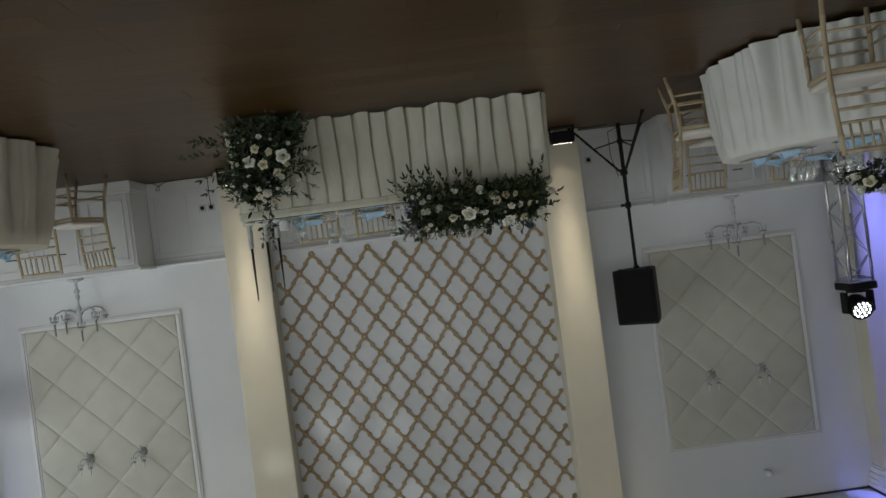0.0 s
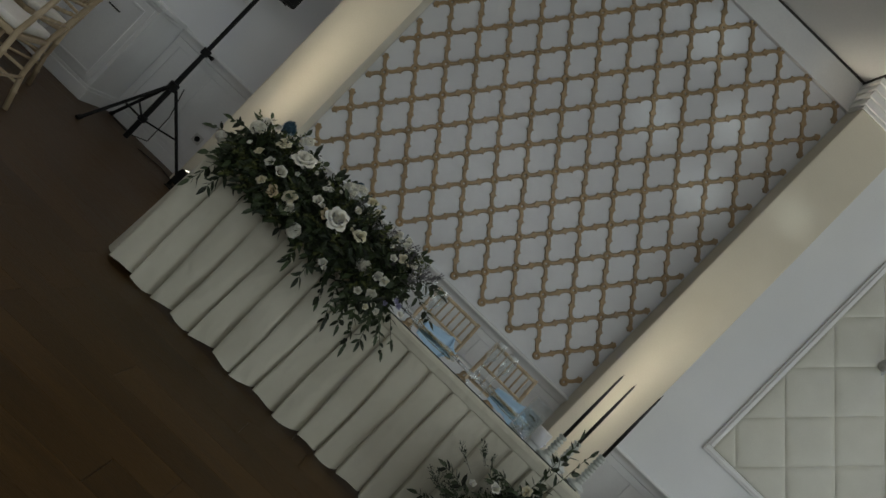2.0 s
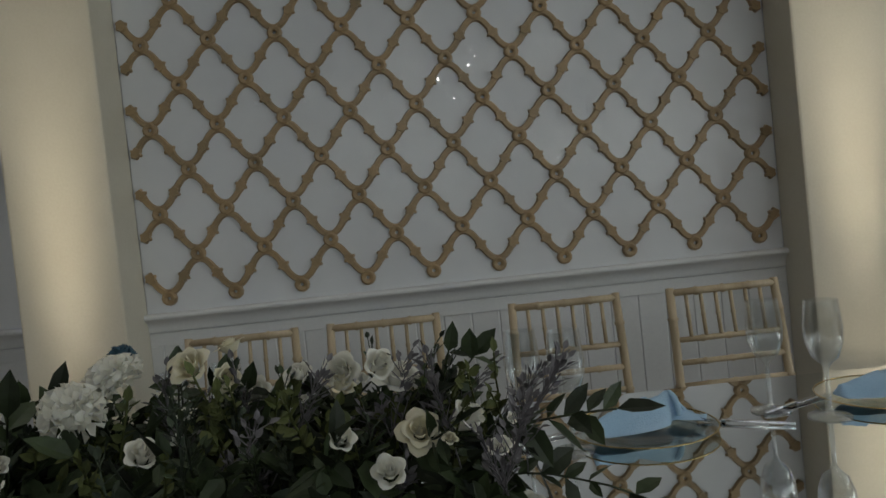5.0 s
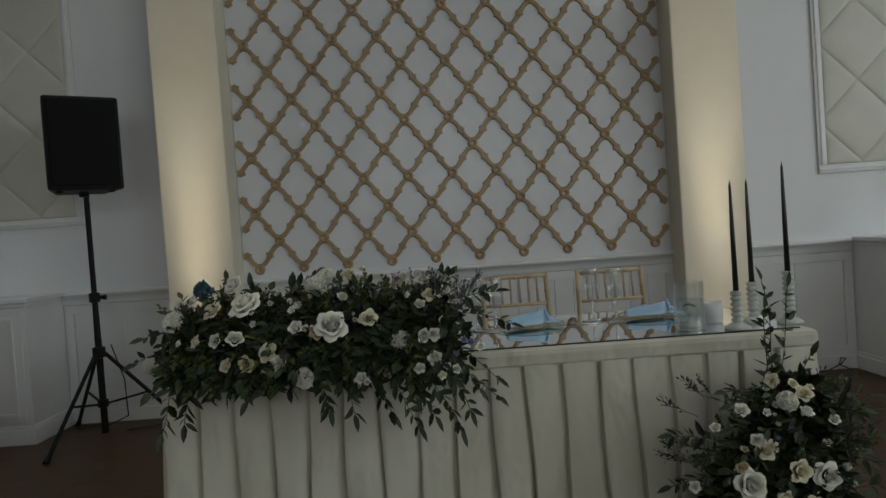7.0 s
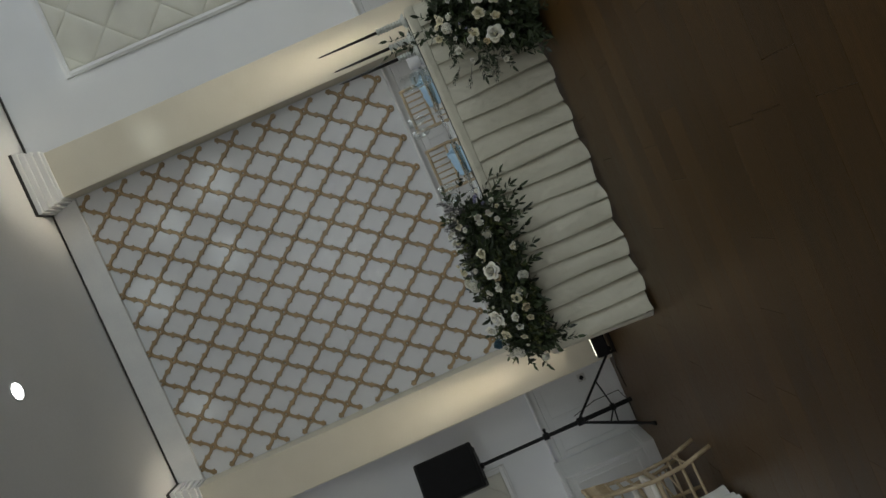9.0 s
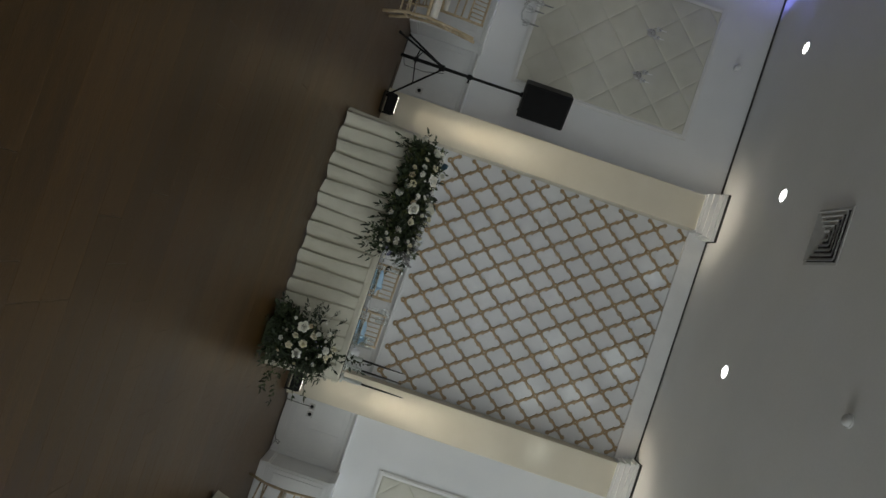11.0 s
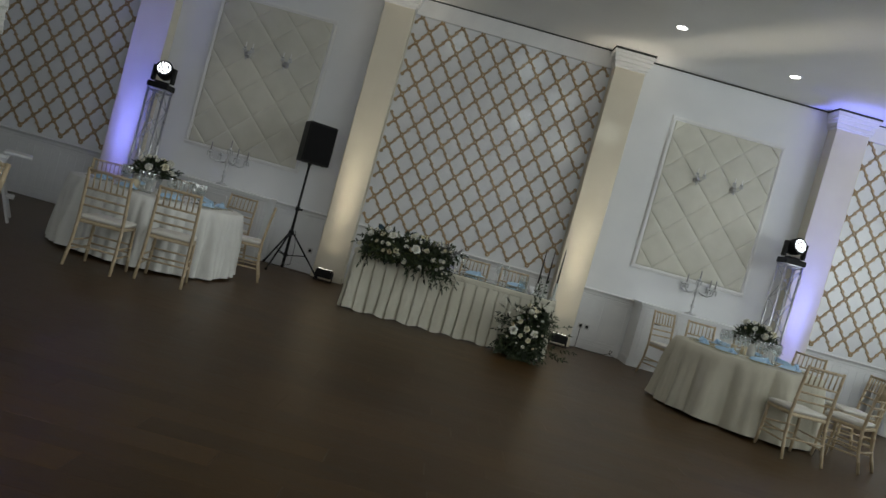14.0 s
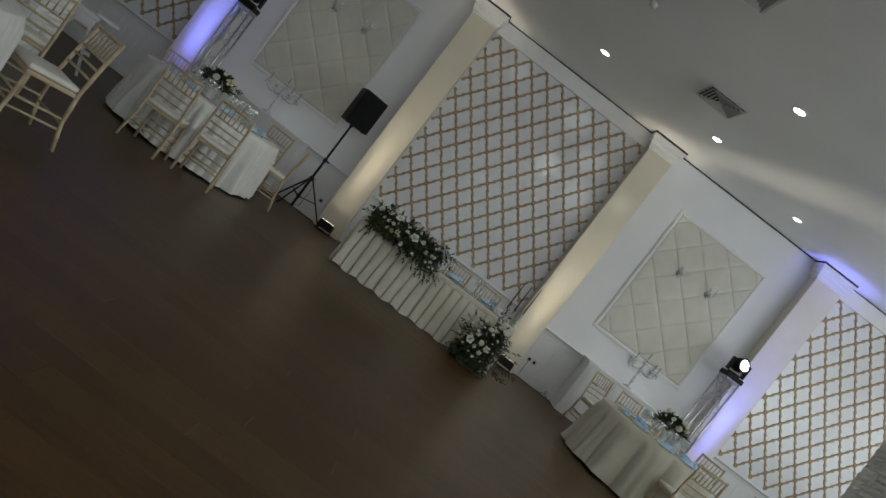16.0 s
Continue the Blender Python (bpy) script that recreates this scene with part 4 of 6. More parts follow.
def wine_glass(x, y, z, scale=1.0):
    ob = link("wine_glass", WINE, None, "", Matrix.Translation((x, y, z)) @ Matrix.Scale(scale, 4))
    return tagged(ob, "clear stemmed wine glass set on the table", "wine glass", "wine glasses")


def finished(bm, name, material, smooth=True):
    me = bpy.data.meshes.new(name)
    bmesh.ops.recalc_face_normals(bm, faces=bm.faces)
    for f in bm.faces:
        f.smooth = smooth
    bm.to_mesh(me)
    bm.free()
    me.materials.append(material)
    return me


PLATE = finished(lathe([(0, 0.002), (0.09, 0.002), (0.10, 0.006), (0.150, 0.014)], 32), "dish", glass_material("pale_glass_plate", (0.72, 0.77, 0.74), 0.13, 0.5))
RIM = finished(lathe([(0.1495, 0.0135), (0.1515, 0.0142), (0.1515, 0.0158), (0.1495, 0.0162)], 32), "rim", BRASS_RIM)


def napkin_mesh(seed):
    """A softly rolled napkin, broad at one end, drawn together near the other with a short loose tail."""
    rng = random.Random(seed)
    bm = bmesh.new()
    n, m = 22, 12
    grid = []
    for i in range(n + 1):
        u = i / n
        waist = math.exp(-(((u - 0.80) / 0.08) ** 2))
        half = (0.022 + 0.040 * math.sin(math.pi * min(1.0, u / 0.9)) ** 0.8 + (0.034 * (u - 0.8) / 0.2 if u > 0.8 else 0.0)) * (1 - 0.55 * waist)
        high = (0.010 + 0.046 * (u / 0.78) ** 1.3 if u < 0.78 else 0.056 - 0.30 * (u - 0.78))
        row = []
        for j in range(m + 1):
            v = -1 + 2 * j / m
            fold = 0.008 * math.sin(5.0 * v + 2.6 * u + seed) + 0.006 * math.sin(11 * v - 5 * u + 2 * seed) * (0.25 + u)
            lap = 0.009 if v > -0.4 + 0.9 * u else 0.0
            z = max(0.013, 0.013 + max(0.0, high) * (1 - abs(v) ** 1.4) + (fold + lap) * (1 - v**4) + rng.uniform(-0.001, 0.001))
            row.append(bm.verts.new((-0.12 + 0.24 * u + 0.010 * math.sin(9 * v + seed) * u, half * v + 0.012 * math.sin(4 * u), z)))
        grid.append(row)
    for a, b in zip(grid, grid[1:]):
        for j in range(m):
            bm.faces.new((a[j], b[j], b[j + 1], a[j + 1]))
    bm.faces.new(grid[0])
    bm.faces.new(grid[-1][::-1])
    # the band that draws it together
    add_tube(bm, [(0.074, 0.026 * math.cos(t), 0.022 + 0.044 * math.sin(t)) for t in (math.pi * k / 8 for k in range(9))], 0.0065, 7)
    return finished(bm, "cloth", NAPKIN)


NAPKINS = [napkin_mesh(s) for s in (1, 2)]


def place_setting(x, y, z, turn, seed):
    plate = thing("charger_plate", pose(x, y, z, 0, 0, turn), "clear glass charger plate with a thin gold rim", "plate", "charger plates")
    link("dish", PLATE, plate)
    link("rim", RIM, plate, "thin gold rim")
    nap = link("napkin", NAPKINS[seed % 2], None, "", pose(x, y, z + 0.004, 0, 0, turn + 12 * (seed % 3 - 1)))
    tagged(nap, "light blue cloth napkin rolled on its plate", "napkin", "folded napkins")


FORK = bmesh.new()
add_tube(FORK, [(0, -0.09, 0.004), (0, 0.03, 0.006), (0, 0.05, 0.004)], [0.004, 0.003, 0.006], 6)
for off in (-0.008, -0.003, 0.003, 0.008):
    add_tube(FORK, [(off * 0.6, 0.048, 0.004), (off, 0.058, 0.003), (off, 0.10, 0.006)], 0.0013, 5)
FORK_MESH = finished(FORK, "fork", CHROME)
KNIFE = bmesh.new()
add_tube(KNIFE, [(0, -0.10, 0.004), (0, 0.0, 0.005)], [0.005, 0.004], 6)
add_box(KNIFE, -0.008, 0.006, 0.0, 0.115, 0.003, 0.0055, 0.001)
KNIFE_MESH = finished(KNIFE, "knife", CHROME)

for k, (x, y) in enumerate([(-0.85, -1.90), (-0.35, -1.90), (0.24, -1.95), (0.80, -1.90)]):
    place_setting(x, y, TOP, 90 * 0 + 8 * (k - 1), k)
    tagged(link("fork", FORK_MESH, None, "", pose(x + 0.21, y - 0.02, TOP, 0, 0, 60)), "steel table fork beside a plate", "fork", "cutlery")
    tagged(link("knife", KNIFE_MESH, None, "", pose(x - 0.20, y + 0.02, TOP, 0, 0, -64)), "steel table knife beside a plate", "knife", "cutlery")
for x, y in ((0.535, -1.90), (0.618, -1.98), (0.00, -1.97), (0.08, -2.02), (-0.60, -1.98), (-0.68, -2.02)):
    wine_glass(x, y, TOP, 1.14)

# ---------------------------------------------------------------- flowers and greenery


def rose_mesh(material, seed, rings=((3, 0.02, 0.13, 0.66, -0.06), (3, 0.10, 0.30, 0.72, -0.03), (3, 0.20, 0.50, 0.74, 0.03), (4, 0.30, 0.78, 0.52, 0.14), (5, 0.36, 1.06, 0.18, 0.20)), name="rose"):
    """Broad overlapping cupped petals with rolled lips round a tight heart; opens towards +z."""
    rng = random.Random(seed)
    bm = bmesh.new()
    add_lathe(bm, [(0, -0.42), (0.20, -0.36), (0.30, -0.12), (0.16, 0.16), (0.06, 0.40), (0, 0.42)], 10)
    for k, (count, foot, reach, tall, roll) in enumerate(rings):
        for s in range(count):
            a0 = 2 * math.pi * (s + 0.37 * k) / count + rng.uniform(-0.18, 0.18)
            half = math.pi / count * 1.38
            out, high = reach * rng.uniform(0.92, 1.06), tall * rng.uniform(0.9, 1.08)
            dip, lean = rng.uniform(-0.03, 0.05), rng.uniform(-0.05, 0.05)
            rows = []
            for v in range(8):
                f = v / 7
                wide = math.sqrt(max(0.05, 1 - 0.80 * max(0.0, (f - 0.55) / 0.45) ** 2)) * (0.55 + 0.45 * min(1.0, f / 0.45))
                lip = max(0.0, (f - 0.70) / 0.30) ** 2
                row = []
                for u in range(-4, 5):
                    w = u / 4
                    rad = foot + (out - foot) * f**0.85 * (1 - 0.20 * w * w) + 0.035 * w + roll * lip * (0.55 + 0.45 * w * w) + 0.55 * max(0.0, roll) * lip * (1 - abs(w)) ** 2
                    z = -0.34 + (high + 0.34) * math.sin(1.5 * f) - roll * lip * (0.5 + 0.4 * w * w) + lean * w * f - dip * lip * math.cos(3 * w)
                    a = a0 + w * half * wide
                    row.append(bm.verts.new((rad * math.cos(a), rad * math.sin(a), z)))
                rows.append(row)
            for p, q in zip(rows, rows[1:]):
                for u in range(8):
                    bm.faces.new((p[u], p[u + 1], q[u + 1], q[u]))
    return finished(bm, name, material)


def ruffled_mesh(material, seed, name="carnation"):
    """A dome of small frilled petals."""
    rng = random.Random(seed)
    bm = bmesh.new()
    add_lathe(bm, [(0, -0.35), (0.30, -0.2), (0.62, 0.1), (0.55, 0.4), (0.25, 0.56), (0, 0.58)], 10)
    for c in range(58):
        f = (c + 0.5) / 58
        polar = math.acos(1 - 1.15 * f)
        az = 2.39996 * c
        d = Vector((math.sin(polar) * math.cos(az), math.sin(polar) * math.sin(az), math.cos(polar)))
        side = d.orthogonal().normalized()
        side = Matrix.Rotation(rng.uniform(0, 6.28), 3, d) @ side
        up = d.cross(side)
        base = d * 0.50
        left, mid = [], []
        for u in range(5):
            w = (u / 4 - 0.5) * 2
            left.append(bm.verts.new(base + side * 0.10 * w))
            mid.append(bm.verts.new(d * (0.92 + rng.uniform(-0.07, 0.1)) + side * 0.30 * w + up * (0.10 * math.sin(u * 2.6) + rng.uniform(-0.05, 0.05))))
        for u in range(4):
            bm.faces.new((left[u], left[u + 1], mid[u + 1], mid[u]))
    return finished(bm, name, material)


ROSE_WHITE = rose_mesh(PETAL_WHITE, 1)
ROSE_CREAM = rose_mesh(PETAL_CREAM, 2)
ROSE_PEACH = rose_mesh(PETAL_PEACH, 3)
SMALL_WHITE = rose_mesh(PETAL_WHITE, 4, ((3, 0.02, 0.16, 0.78, -0.06), (3, 0.10, 0.34, 0.78, -0.02), (4, 0.22, 0.62, 0.68, 0.02), (5, 0.36, 0.98, 0.40, 0.10)), "lisianthus")
SMALL_CREAM = rose_mesh(PETAL_CREAM, 5, ((3, 0.02, 0.16, 0.80, -0.06), (3, 0.10, 0.36, 0.80, 0.0), (4, 0.22, 0.66, 0.70, 0.08), (5, 0.32, 0.98, 0.46, 0.16)), "spray_rose")
CARNATION = ruffled_mesh(PETAL_WHITE, 6)
THISTLE = ruffled_mesh(PETAL_BLUE, 7, "blue_thistle")
LILAC = rose_mesh(PETAL_LILAC, 8, ((3, 0.15, 0.55, 0.62, 0.05), (5, 0.28, 1.0, 0.45, 0.12)), "lilac_blossom")
KINDS = {"R": (ROSE_WHITE, "rose", "large open white rose"), "C": (ROSE_CREAM, "rose", "cream rose"), "P": (ROSE_PEACH, "rose", "peach rose"),
         "w": (SMALL_WHITE, "lisianthus", "small white lisianthus"), "y": (SMALL_CREAM, "spray_rose", "small cream spray rose"),
         "K": (CARNATION, "carnation", "frilled white carnation"), "b": (THISTLE, "thistle", "slate-blue thistle"), "l": (LILAC, "blossom", "small lilac blossom")}


class Foliage:
    """Leaves and stems, gathered into plain lists for one mesh."""

    def __init__(self, seed):
        self.v, self.f, self.rng = [], [], random.Random(seed)

    def leaf(self, at, way, normal, length, wide):
        side = way.cross(normal).normalized()
        up = side.cross(way).normalized()
        n = len(self.v)
        bend = self.rng.uniform(-0.12, 0.05) * length
        self.v += [at, at + way * length * 0.30 + side * wide * 0.42 + up * wide * 0.14, at + way * length * 0.30 - side * wide * 0.42 + up * wide * 0.14,
                   at + way * length * 0.66 + side * wide * 0.36 + up * (wide * 0.10 + bend * 0.4), at + way * length * 0.66 - side * wide * 0.36 + up * (wide * 0.10 + bend * 0.4),
                   at + way * length * 0.45 + up * bend * 0.2, at + way * length + up * bend]
        self.f += [(n, n + 1, n + 5), (n, n + 5, n + 2), (n + 1, n + 3, n + 5), (n + 2, n + 5, n + 4), (n + 3, n + 6, n + 5), (n + 4, n + 5, n + 6)]

    def twig(self, points, r):
        for a, b in zip(points, points[1:]):
            way = (b - a).normalized()
            s = way.orthogonal().normalized() * r
            t = way.cross(s)
            n = len(self.v)
            for p in (a, b):
                self.v += [p + s, p - 0.5 * s + 0.87 * t, p - 0.5 * s - 0.87 * t]
            self.f += [(n, n + 1, n + 4, n + 3), (n + 1, n + 2, n + 5, n + 4), (n + 2, n, n + 3, n + 5)]

    def spray(self, at, way, length, pairs, leaf_len, leaf_wide, droop=0.4):
        """An arching stem with leaves in pairs and one at the tip."""
        rng = self.rng
        way = way.normalized()
        pts = [at]
        for k in range(pairs):
            way = (way + Vector((rng.uniform(-0.12, 0.12), rng.uniform(-0.12, 0.12), -droop / pairs + rng.uniform(-0.08, 0.08)))).normalized()
            pts.append(pts[-1] + way * length / pairs)
        self.twig(pts, 0.0016)
        for k in range(1, len(pts)):
            d = (pts[k] - pts[k - 1]).normalized()
            for s in (0, 1):
                if rng.random() < 0.12:
                    continue
                at = pts[k - 1].lerp(pts[k], rng.uniform(0.2, 1.0))
                side = Matrix.Rotation(math.pi * s + rng.uniform(-0.9, 0.9), 3, d) @ d.orthogonal().normalized()
                lw = (d * rng.uniform(0.4, 1.1) + side + Vector((0, 0, rng.uniform(-0.5, 0.15)))).normalized()
                size = leaf_len * rng.uniform(0.65, 1.2) * (1.0 - 0.25 * k / len(pts))
                self.leaf(at, lw, Vector((rng.uniform(-0.8, 0.8), rng.uniform(-1, 0.2), rng.uniform(0.1, 1))).normalized(), size, leaf_wide * size / leaf_len * rng.uniform(0.9, 1.3))
        self.leaf(pts[-1], (pts[-1] - pts[-2]).normalized(), Vector((0.3, -0.5, 0.8)), leaf_len, leaf_wide)

    def frond(self, at, way, length, count=16):
        """A fine feathery branch of tiny buds."""
        rng = self.rng
        way = way.normalized()
        pts = [at, at + way * length * 0.5, at + way * length + Vector((0, 0, -0.1 * length))]
        self.twig(pts, 0.0012)
        for k in range(count):
            t = rng.uniform(0.25, 1.0)
            p = at + way * length * t
            d = (way + Vector((rng.uniform(-1, 1), rng.uniform(-1, 1), rng.uniform(-0.6, 1)))).normalized()
            q = p + d * length * 0.16
            self.twig([p, q], 0.0008)
            self.leaf(q, d, way, 0.014, 0.009)

    def mesh(self, name, material):
        me = bpy.data.meshes.new(name)
        me.from_pydata([tuple(p) for p in self.v], [], self.f)
        me.materials.append(material)
        return me


def blossoms(ob, rows, centre, size=1.0):
    """Rows of kind, x, y, z, radius; each blossom faces away from the middle of its arrangement."""
    for kind, x, y, z, r in rows:
        me, name, label = KINDS[kind]
        way = (Vector((x, y, z)) - Vector((x * 0.75 + centre[0] * 0.25, centre[1], centre[2]))).normalized()
        wob = Vector((math.sin(91 * x + 37 * z), math.sin(53 * y + 71 * x), math.sin(67 * z + 29 * y)))
        small = kind in "wyPl"
        way = (way + Vector((0, -0.40, 0.10)) + (0.62 if small else 0.30) * wob).normalized()
        deep = 1.08 + 0.28 * wob.x
        r *= size * ((0.82 + 0.24 * math.sin(131 * x + 77 * z)) if small else 0.9)
        m = Matrix.Translation(Vector((x, y, z)) + way * (0.020 if small else 0.018)) @ way.to_track_quat("Z", "Y").to_matrix().to_4x4() @ Matrix.Rotation(17.0 * x + 5 * z, 4, "Z") @ Matrix.Diagonal((r, r * (1 + 0.08 * wob.y), r * deep, 1))
        link(name, me, ob, label, m)


def head_table_flowers():
    ob = thing("flower_arrangement", pose(0.02, 0, 0), "long arrangement of white roses and dark greenery on a table", "flowers")
    fol, grey = Foliage(11), Foliage(12)
    rng = random.Random(13)
    # a dense cushion of leaves along the table edge
    for k in range(2600):
        x = rng.uniform(-1.15, -0.12)
        end = min(1.0, (x + 1.22) / 0.22, (0.02 - x) / 0.28)
        a = rng.uniform(-0.55, math.pi * 0.98)
        rad = (0.55 + 0.45 * rng.random() ** 0.5) * (0.55 + 0.45 * end)
        p = Vector((x, -2.44 - 0.24 * math.cos(a) * rad, 0.79 + 0.19 * math.sin(a) * rad))
        out = Vector((0.3 * (x + 0.6), -math.cos(a), math.sin(a)))
        d = (0.55 * out + Vector((rng.uniform(-1, 1), rng.uniform(-0.5, 0.5), rng.uniform(-0.95, 0.45)))).normalized()
        face = (out + Vector((rng.uniform(-0.6, 0.6), rng.uniform(-0.6, 0.6), rng.uniform(-0.3, 0.7)))).normalized()
        (fol if rng.random() < 0.74 else grey).leaf(p, d, face, rng.uniform(0.045, 0.085), rng.uniform(0.018, 0.036))
    for k in range(105):
        x = rng.uniform(-1.13, -0.14)
        a = rng.uniform(-0.25, 1.1) if rng.random() < 0.55 else rng.uniform(1.1, 2.7)
        p = Vector((x, -2.48 - 0.16 * math.cos(a), 0.80 + 0.12 * math.sin(a)))
        d = Vector(((x + 0.58) * 0.7 + rng.uniform(-0.5, 0.5), -math.cos(a), math.sin(a) * 0.9 - 0.15))
        fol.spray(p, d, rng.uniform(0.08, 0.16), rng.randint(4, 6), rng.uniform(0.045, 0.064), rng.uniform(0.024, 0.034), rng.uniform(0.2, 0.7))
    # hanging trails in front of the skirt
    for x, z, length in ((-1.12, 0.74, 0.16), (-1.06, 0.73, 0.12), (-0.60, 0.69, 0.07), (-0.52, 0.70, 0.10), (-0.42, 0.69, 0.11), (-0.36, 0.70, 0.17),
                         (-0.29, 0.70, 0.14), (-0.24, 0.72, 0.22), (-0.17, 0.72, 0.15), (-0.12, 0.75, 0.10), (-0.32, 0.74, 0.10)):
        fol.spray(Vector((x, -2.66, z)), Vector((0.30 + 0.6 * (x + 0.5), -0.22, -0.60)), length, max(4, round(length / 0.028)), 0.066, 0.025, 0.6)
    # trails that reach out over the ends
    for x, z, dx, dz, length in ((-1.12, 0.84, -1, 0.15, 0.17), (-1.10, 0.90, -1, 0.35, 0.15), (-0.16, 0.90, 1, 0.25, 0.24), (-0.16, 0.80, 1, -0.4, 0.22), (-0.16, 0.74, 1, -0.7, 0.22), (-0.14, 0.95, 1, 0.45, 0.17)):
        fol.spray(Vector((x, -2.52, z)), Vector((dx, -0.25, dz)), length, 7, 0.058, 0.028, 0.5)
    # upright sprigs that stand over the cushion
    for x, dx, length in ((-1.06, -0.2, 0.13), (-0.98, 0.1, 0.17), (-0.90, 0.3, 0.12), (-0.74, 0.2, 0.12), (-0.68, -0.2, 0.10), (-0.46, 0.2, 0.11), (-0.20, 0.5, 0.14)):
        fol.spray(Vector((x, -2.46, 0.955)), Vector((dx, -0.1, 1.0)), 0.75 * length, 5, 0.042, 0.024, 0.1)
    for k in range(46):
        x = rng.uniform(-1.1, -0.15)
        (grey if k % 3 else fol).frond(Vector((x, rng.uniform(-2.66, -2.30), 0.92)), Vector((rng.uniform(-0.4, 0.6), rng.uniform(-0.5, 0.4), 1)), rng.uniform(0.06, 0.14))
    fresh = Foliage(15)
    for k in range(84):
        x = (-0.42, -0.72, -1.02, -0.25)[k % 4] + rng.gauss(0, 0.08)
        fresh.spray(Vector((x, rng.uniform(-2.60, -2.42), rng.uniform(0.86, 0.97))), Vector((rng.uniform(-0.5, 0.5), rng.uniform(-0.6, 0.2), 0.9)), rng.uniform(0.06, 0.12), 6, 0.022, 0.014, 0.2)
    for k in range(44):
        x = rng.uniform(-1.15, -0.15)
        fresh.spray(Vector((x, -2.66, rng.uniform(0.74, 0.88))), Vector((rng.uniform(-0.5, 0.5), -0.7, rng.uniform(-0.4, 0.4))), rng.uniform(0.06, 0.10), 6, 0.026, 0.014, 0.3)
    link("fresh_foliage", fresh.mesh("fresh_foliage", LEAF_FRESH), ob, "small olive-green leaves on fine sprigs")
    sprig = Foliage(14)
    for k in range(26):
        x = rng.uniform(-0.28, -0.08) if k % 3 else rng.uniform(-0.62, -0.40)
        sprig.frond(Vector((x, rng.uniform(-2.60, -2.40), rng.uniform(0.86, 0.94))), Vector((rng.uniform(-0.3, 0.9), rng.uniform(-0.5, 0.3), 0.8)), rng.uniform(0.08, 0.15), 30)
    link("dried_sprig", sprig.mesh("dried_sprig", SPRIG), ob, "fine dusty purple sprigs")
    link("foliage", fol.mesh("foliage", LEAF), ob, "glossy dark green leaves on arching stems")
    link("pale_foliage", grey.mesh("pale_foliage", LEAF_GREY), ob, "dusty grey-green leaves and fine sprigs")
    tray = part("foam_tray", box(-1.12, -0.12, -2.50, -2.34, TZ + 0.010, TZ + 0.075, 0.01), STEM, ob)
    rows = [("R", -0.552, -2.707, 0.904, 0.056), ("K", -0.328, -2.640, 0.833, 0.045), ("K", -0.652, -2.695, 0.742, 0.042), ("R", -0.845, -2.64, 0.985, 0.056), ("K", -1.10, -2.62, 0.945, 0.046),
            ("w", -0.935, -2.69, 0.885, 0.026), ("w", -0.885, -2.69, 0.880, 0.028), ("C", -0.765, -2.70, 0.835, 0.034), ("w", -0.735, -2.70, 0.795, 0.030), ("w", -0.775, -2.69, 0.785, 0.026),
            ("y", -1.00, -2.68, 0.880, 0.032), ("C", -0.965, -2.62, 0.975, 0.036), ("w", -0.68, -2.66, 0.965, 0.024), ("w", -0.665, -2.69, 0.905, 0.026), ("w", -0.64, -2.69, 0.895, 0.024),
            ("K", -0.585, -2.50, 1.055, 0.044), ("y", -0.45, -2.46, 1.07, 0.034), ("w", -0.27, -2.52, 1.05, 0.020), ("w", -0.18, -2.58, 0.985, 0.022), ("w", -0.12, -2.56, 0.935, 0.022),
            ("w", -0.36, -2.48, 1.03, 0.022), ("w", -0.205, -2.70, 0.785, 0.026), ("w", -0.175, -2.70, 0.765, 0.024), ("w", -0.150, -2.69, 0.735, 0.026), ("w", -0.26, -2.68, 0.860, 0.026),
            ("K", -1.20, -2.60, 0.805, 0.032), ("w", -0.455, -2.70, 0.722, 0.022), ("w", -0.435, -2.71, 0.712, 0.020), ("w", -0.265, -2.70, 0.745, 0.028), ("y", -0.905, -2.69, 0.795, 0.036),
            ("P", -0.840, -2.70, 0.800, 0.026), ("P", -0.61, -2.69, 0.885, 0.024), ("y", -0.435, -2.66, 0.925, 0.028), ("b", -1.02, -2.55, 1.03, 0.040), ("b", -0.62, -2.42, 1.06, 0.026),
            ("w", -1.06, -2.68, 0.880, 0.024), ("w", -1.045, -2.56, 1.01, 0.034), ("l", -0.120, -2.68, 0.825, 0.022), ("l", -0.095, -2.66, 0.810, 0.022), ("l", -0.135, -2.69, 0.790, 0.020),
            ("R", -0.93, -2.46, 1.05, 0.040), ("w", -1.13, -2.50, 0.97, 0.030)]
    rows += [("R", -0.24, -2.50, 1.015, 0.031), ("C", -0.215, -2.57, 0.975, 0.027), ("w", -0.31, -2.45, 1.035, 0.026), ("w", -0.31, -2.60, 0.985, 0.025), ("w", -0.25, -2.62, 0.945, 0.020), ("w", -0.09, -2.50, 0.845, 0.024),
             ("w", -0.24, -2.68, 0.865, 0.026), ("w", -0.212, -2.68, 0.862, 0.024), ("y", -0.505, -2.45, 1.055, 0.030), ("y", -0.475, -2.46, 1.045, 0.026), ("K", -0.62, -2.55, 1.025, 0.044), ("y", -0.44, -2.66, 0.915, 0.028),
             ("w", -0.67, -2.64, 0.965, 0.030), ("w", -0.53, -2.60, 0.985, 0.024), ("w", -0.05, -2.60, 0.78, 0.022), ("y", -0.20, -2.70, 0.715, 0.022)]
    for k in range(9):
        x = -1.08 + 0.75 * (k + rng.uniform(-0.4, 0.4)) / 8
        a = rng.uniform(0.9, 2.2)
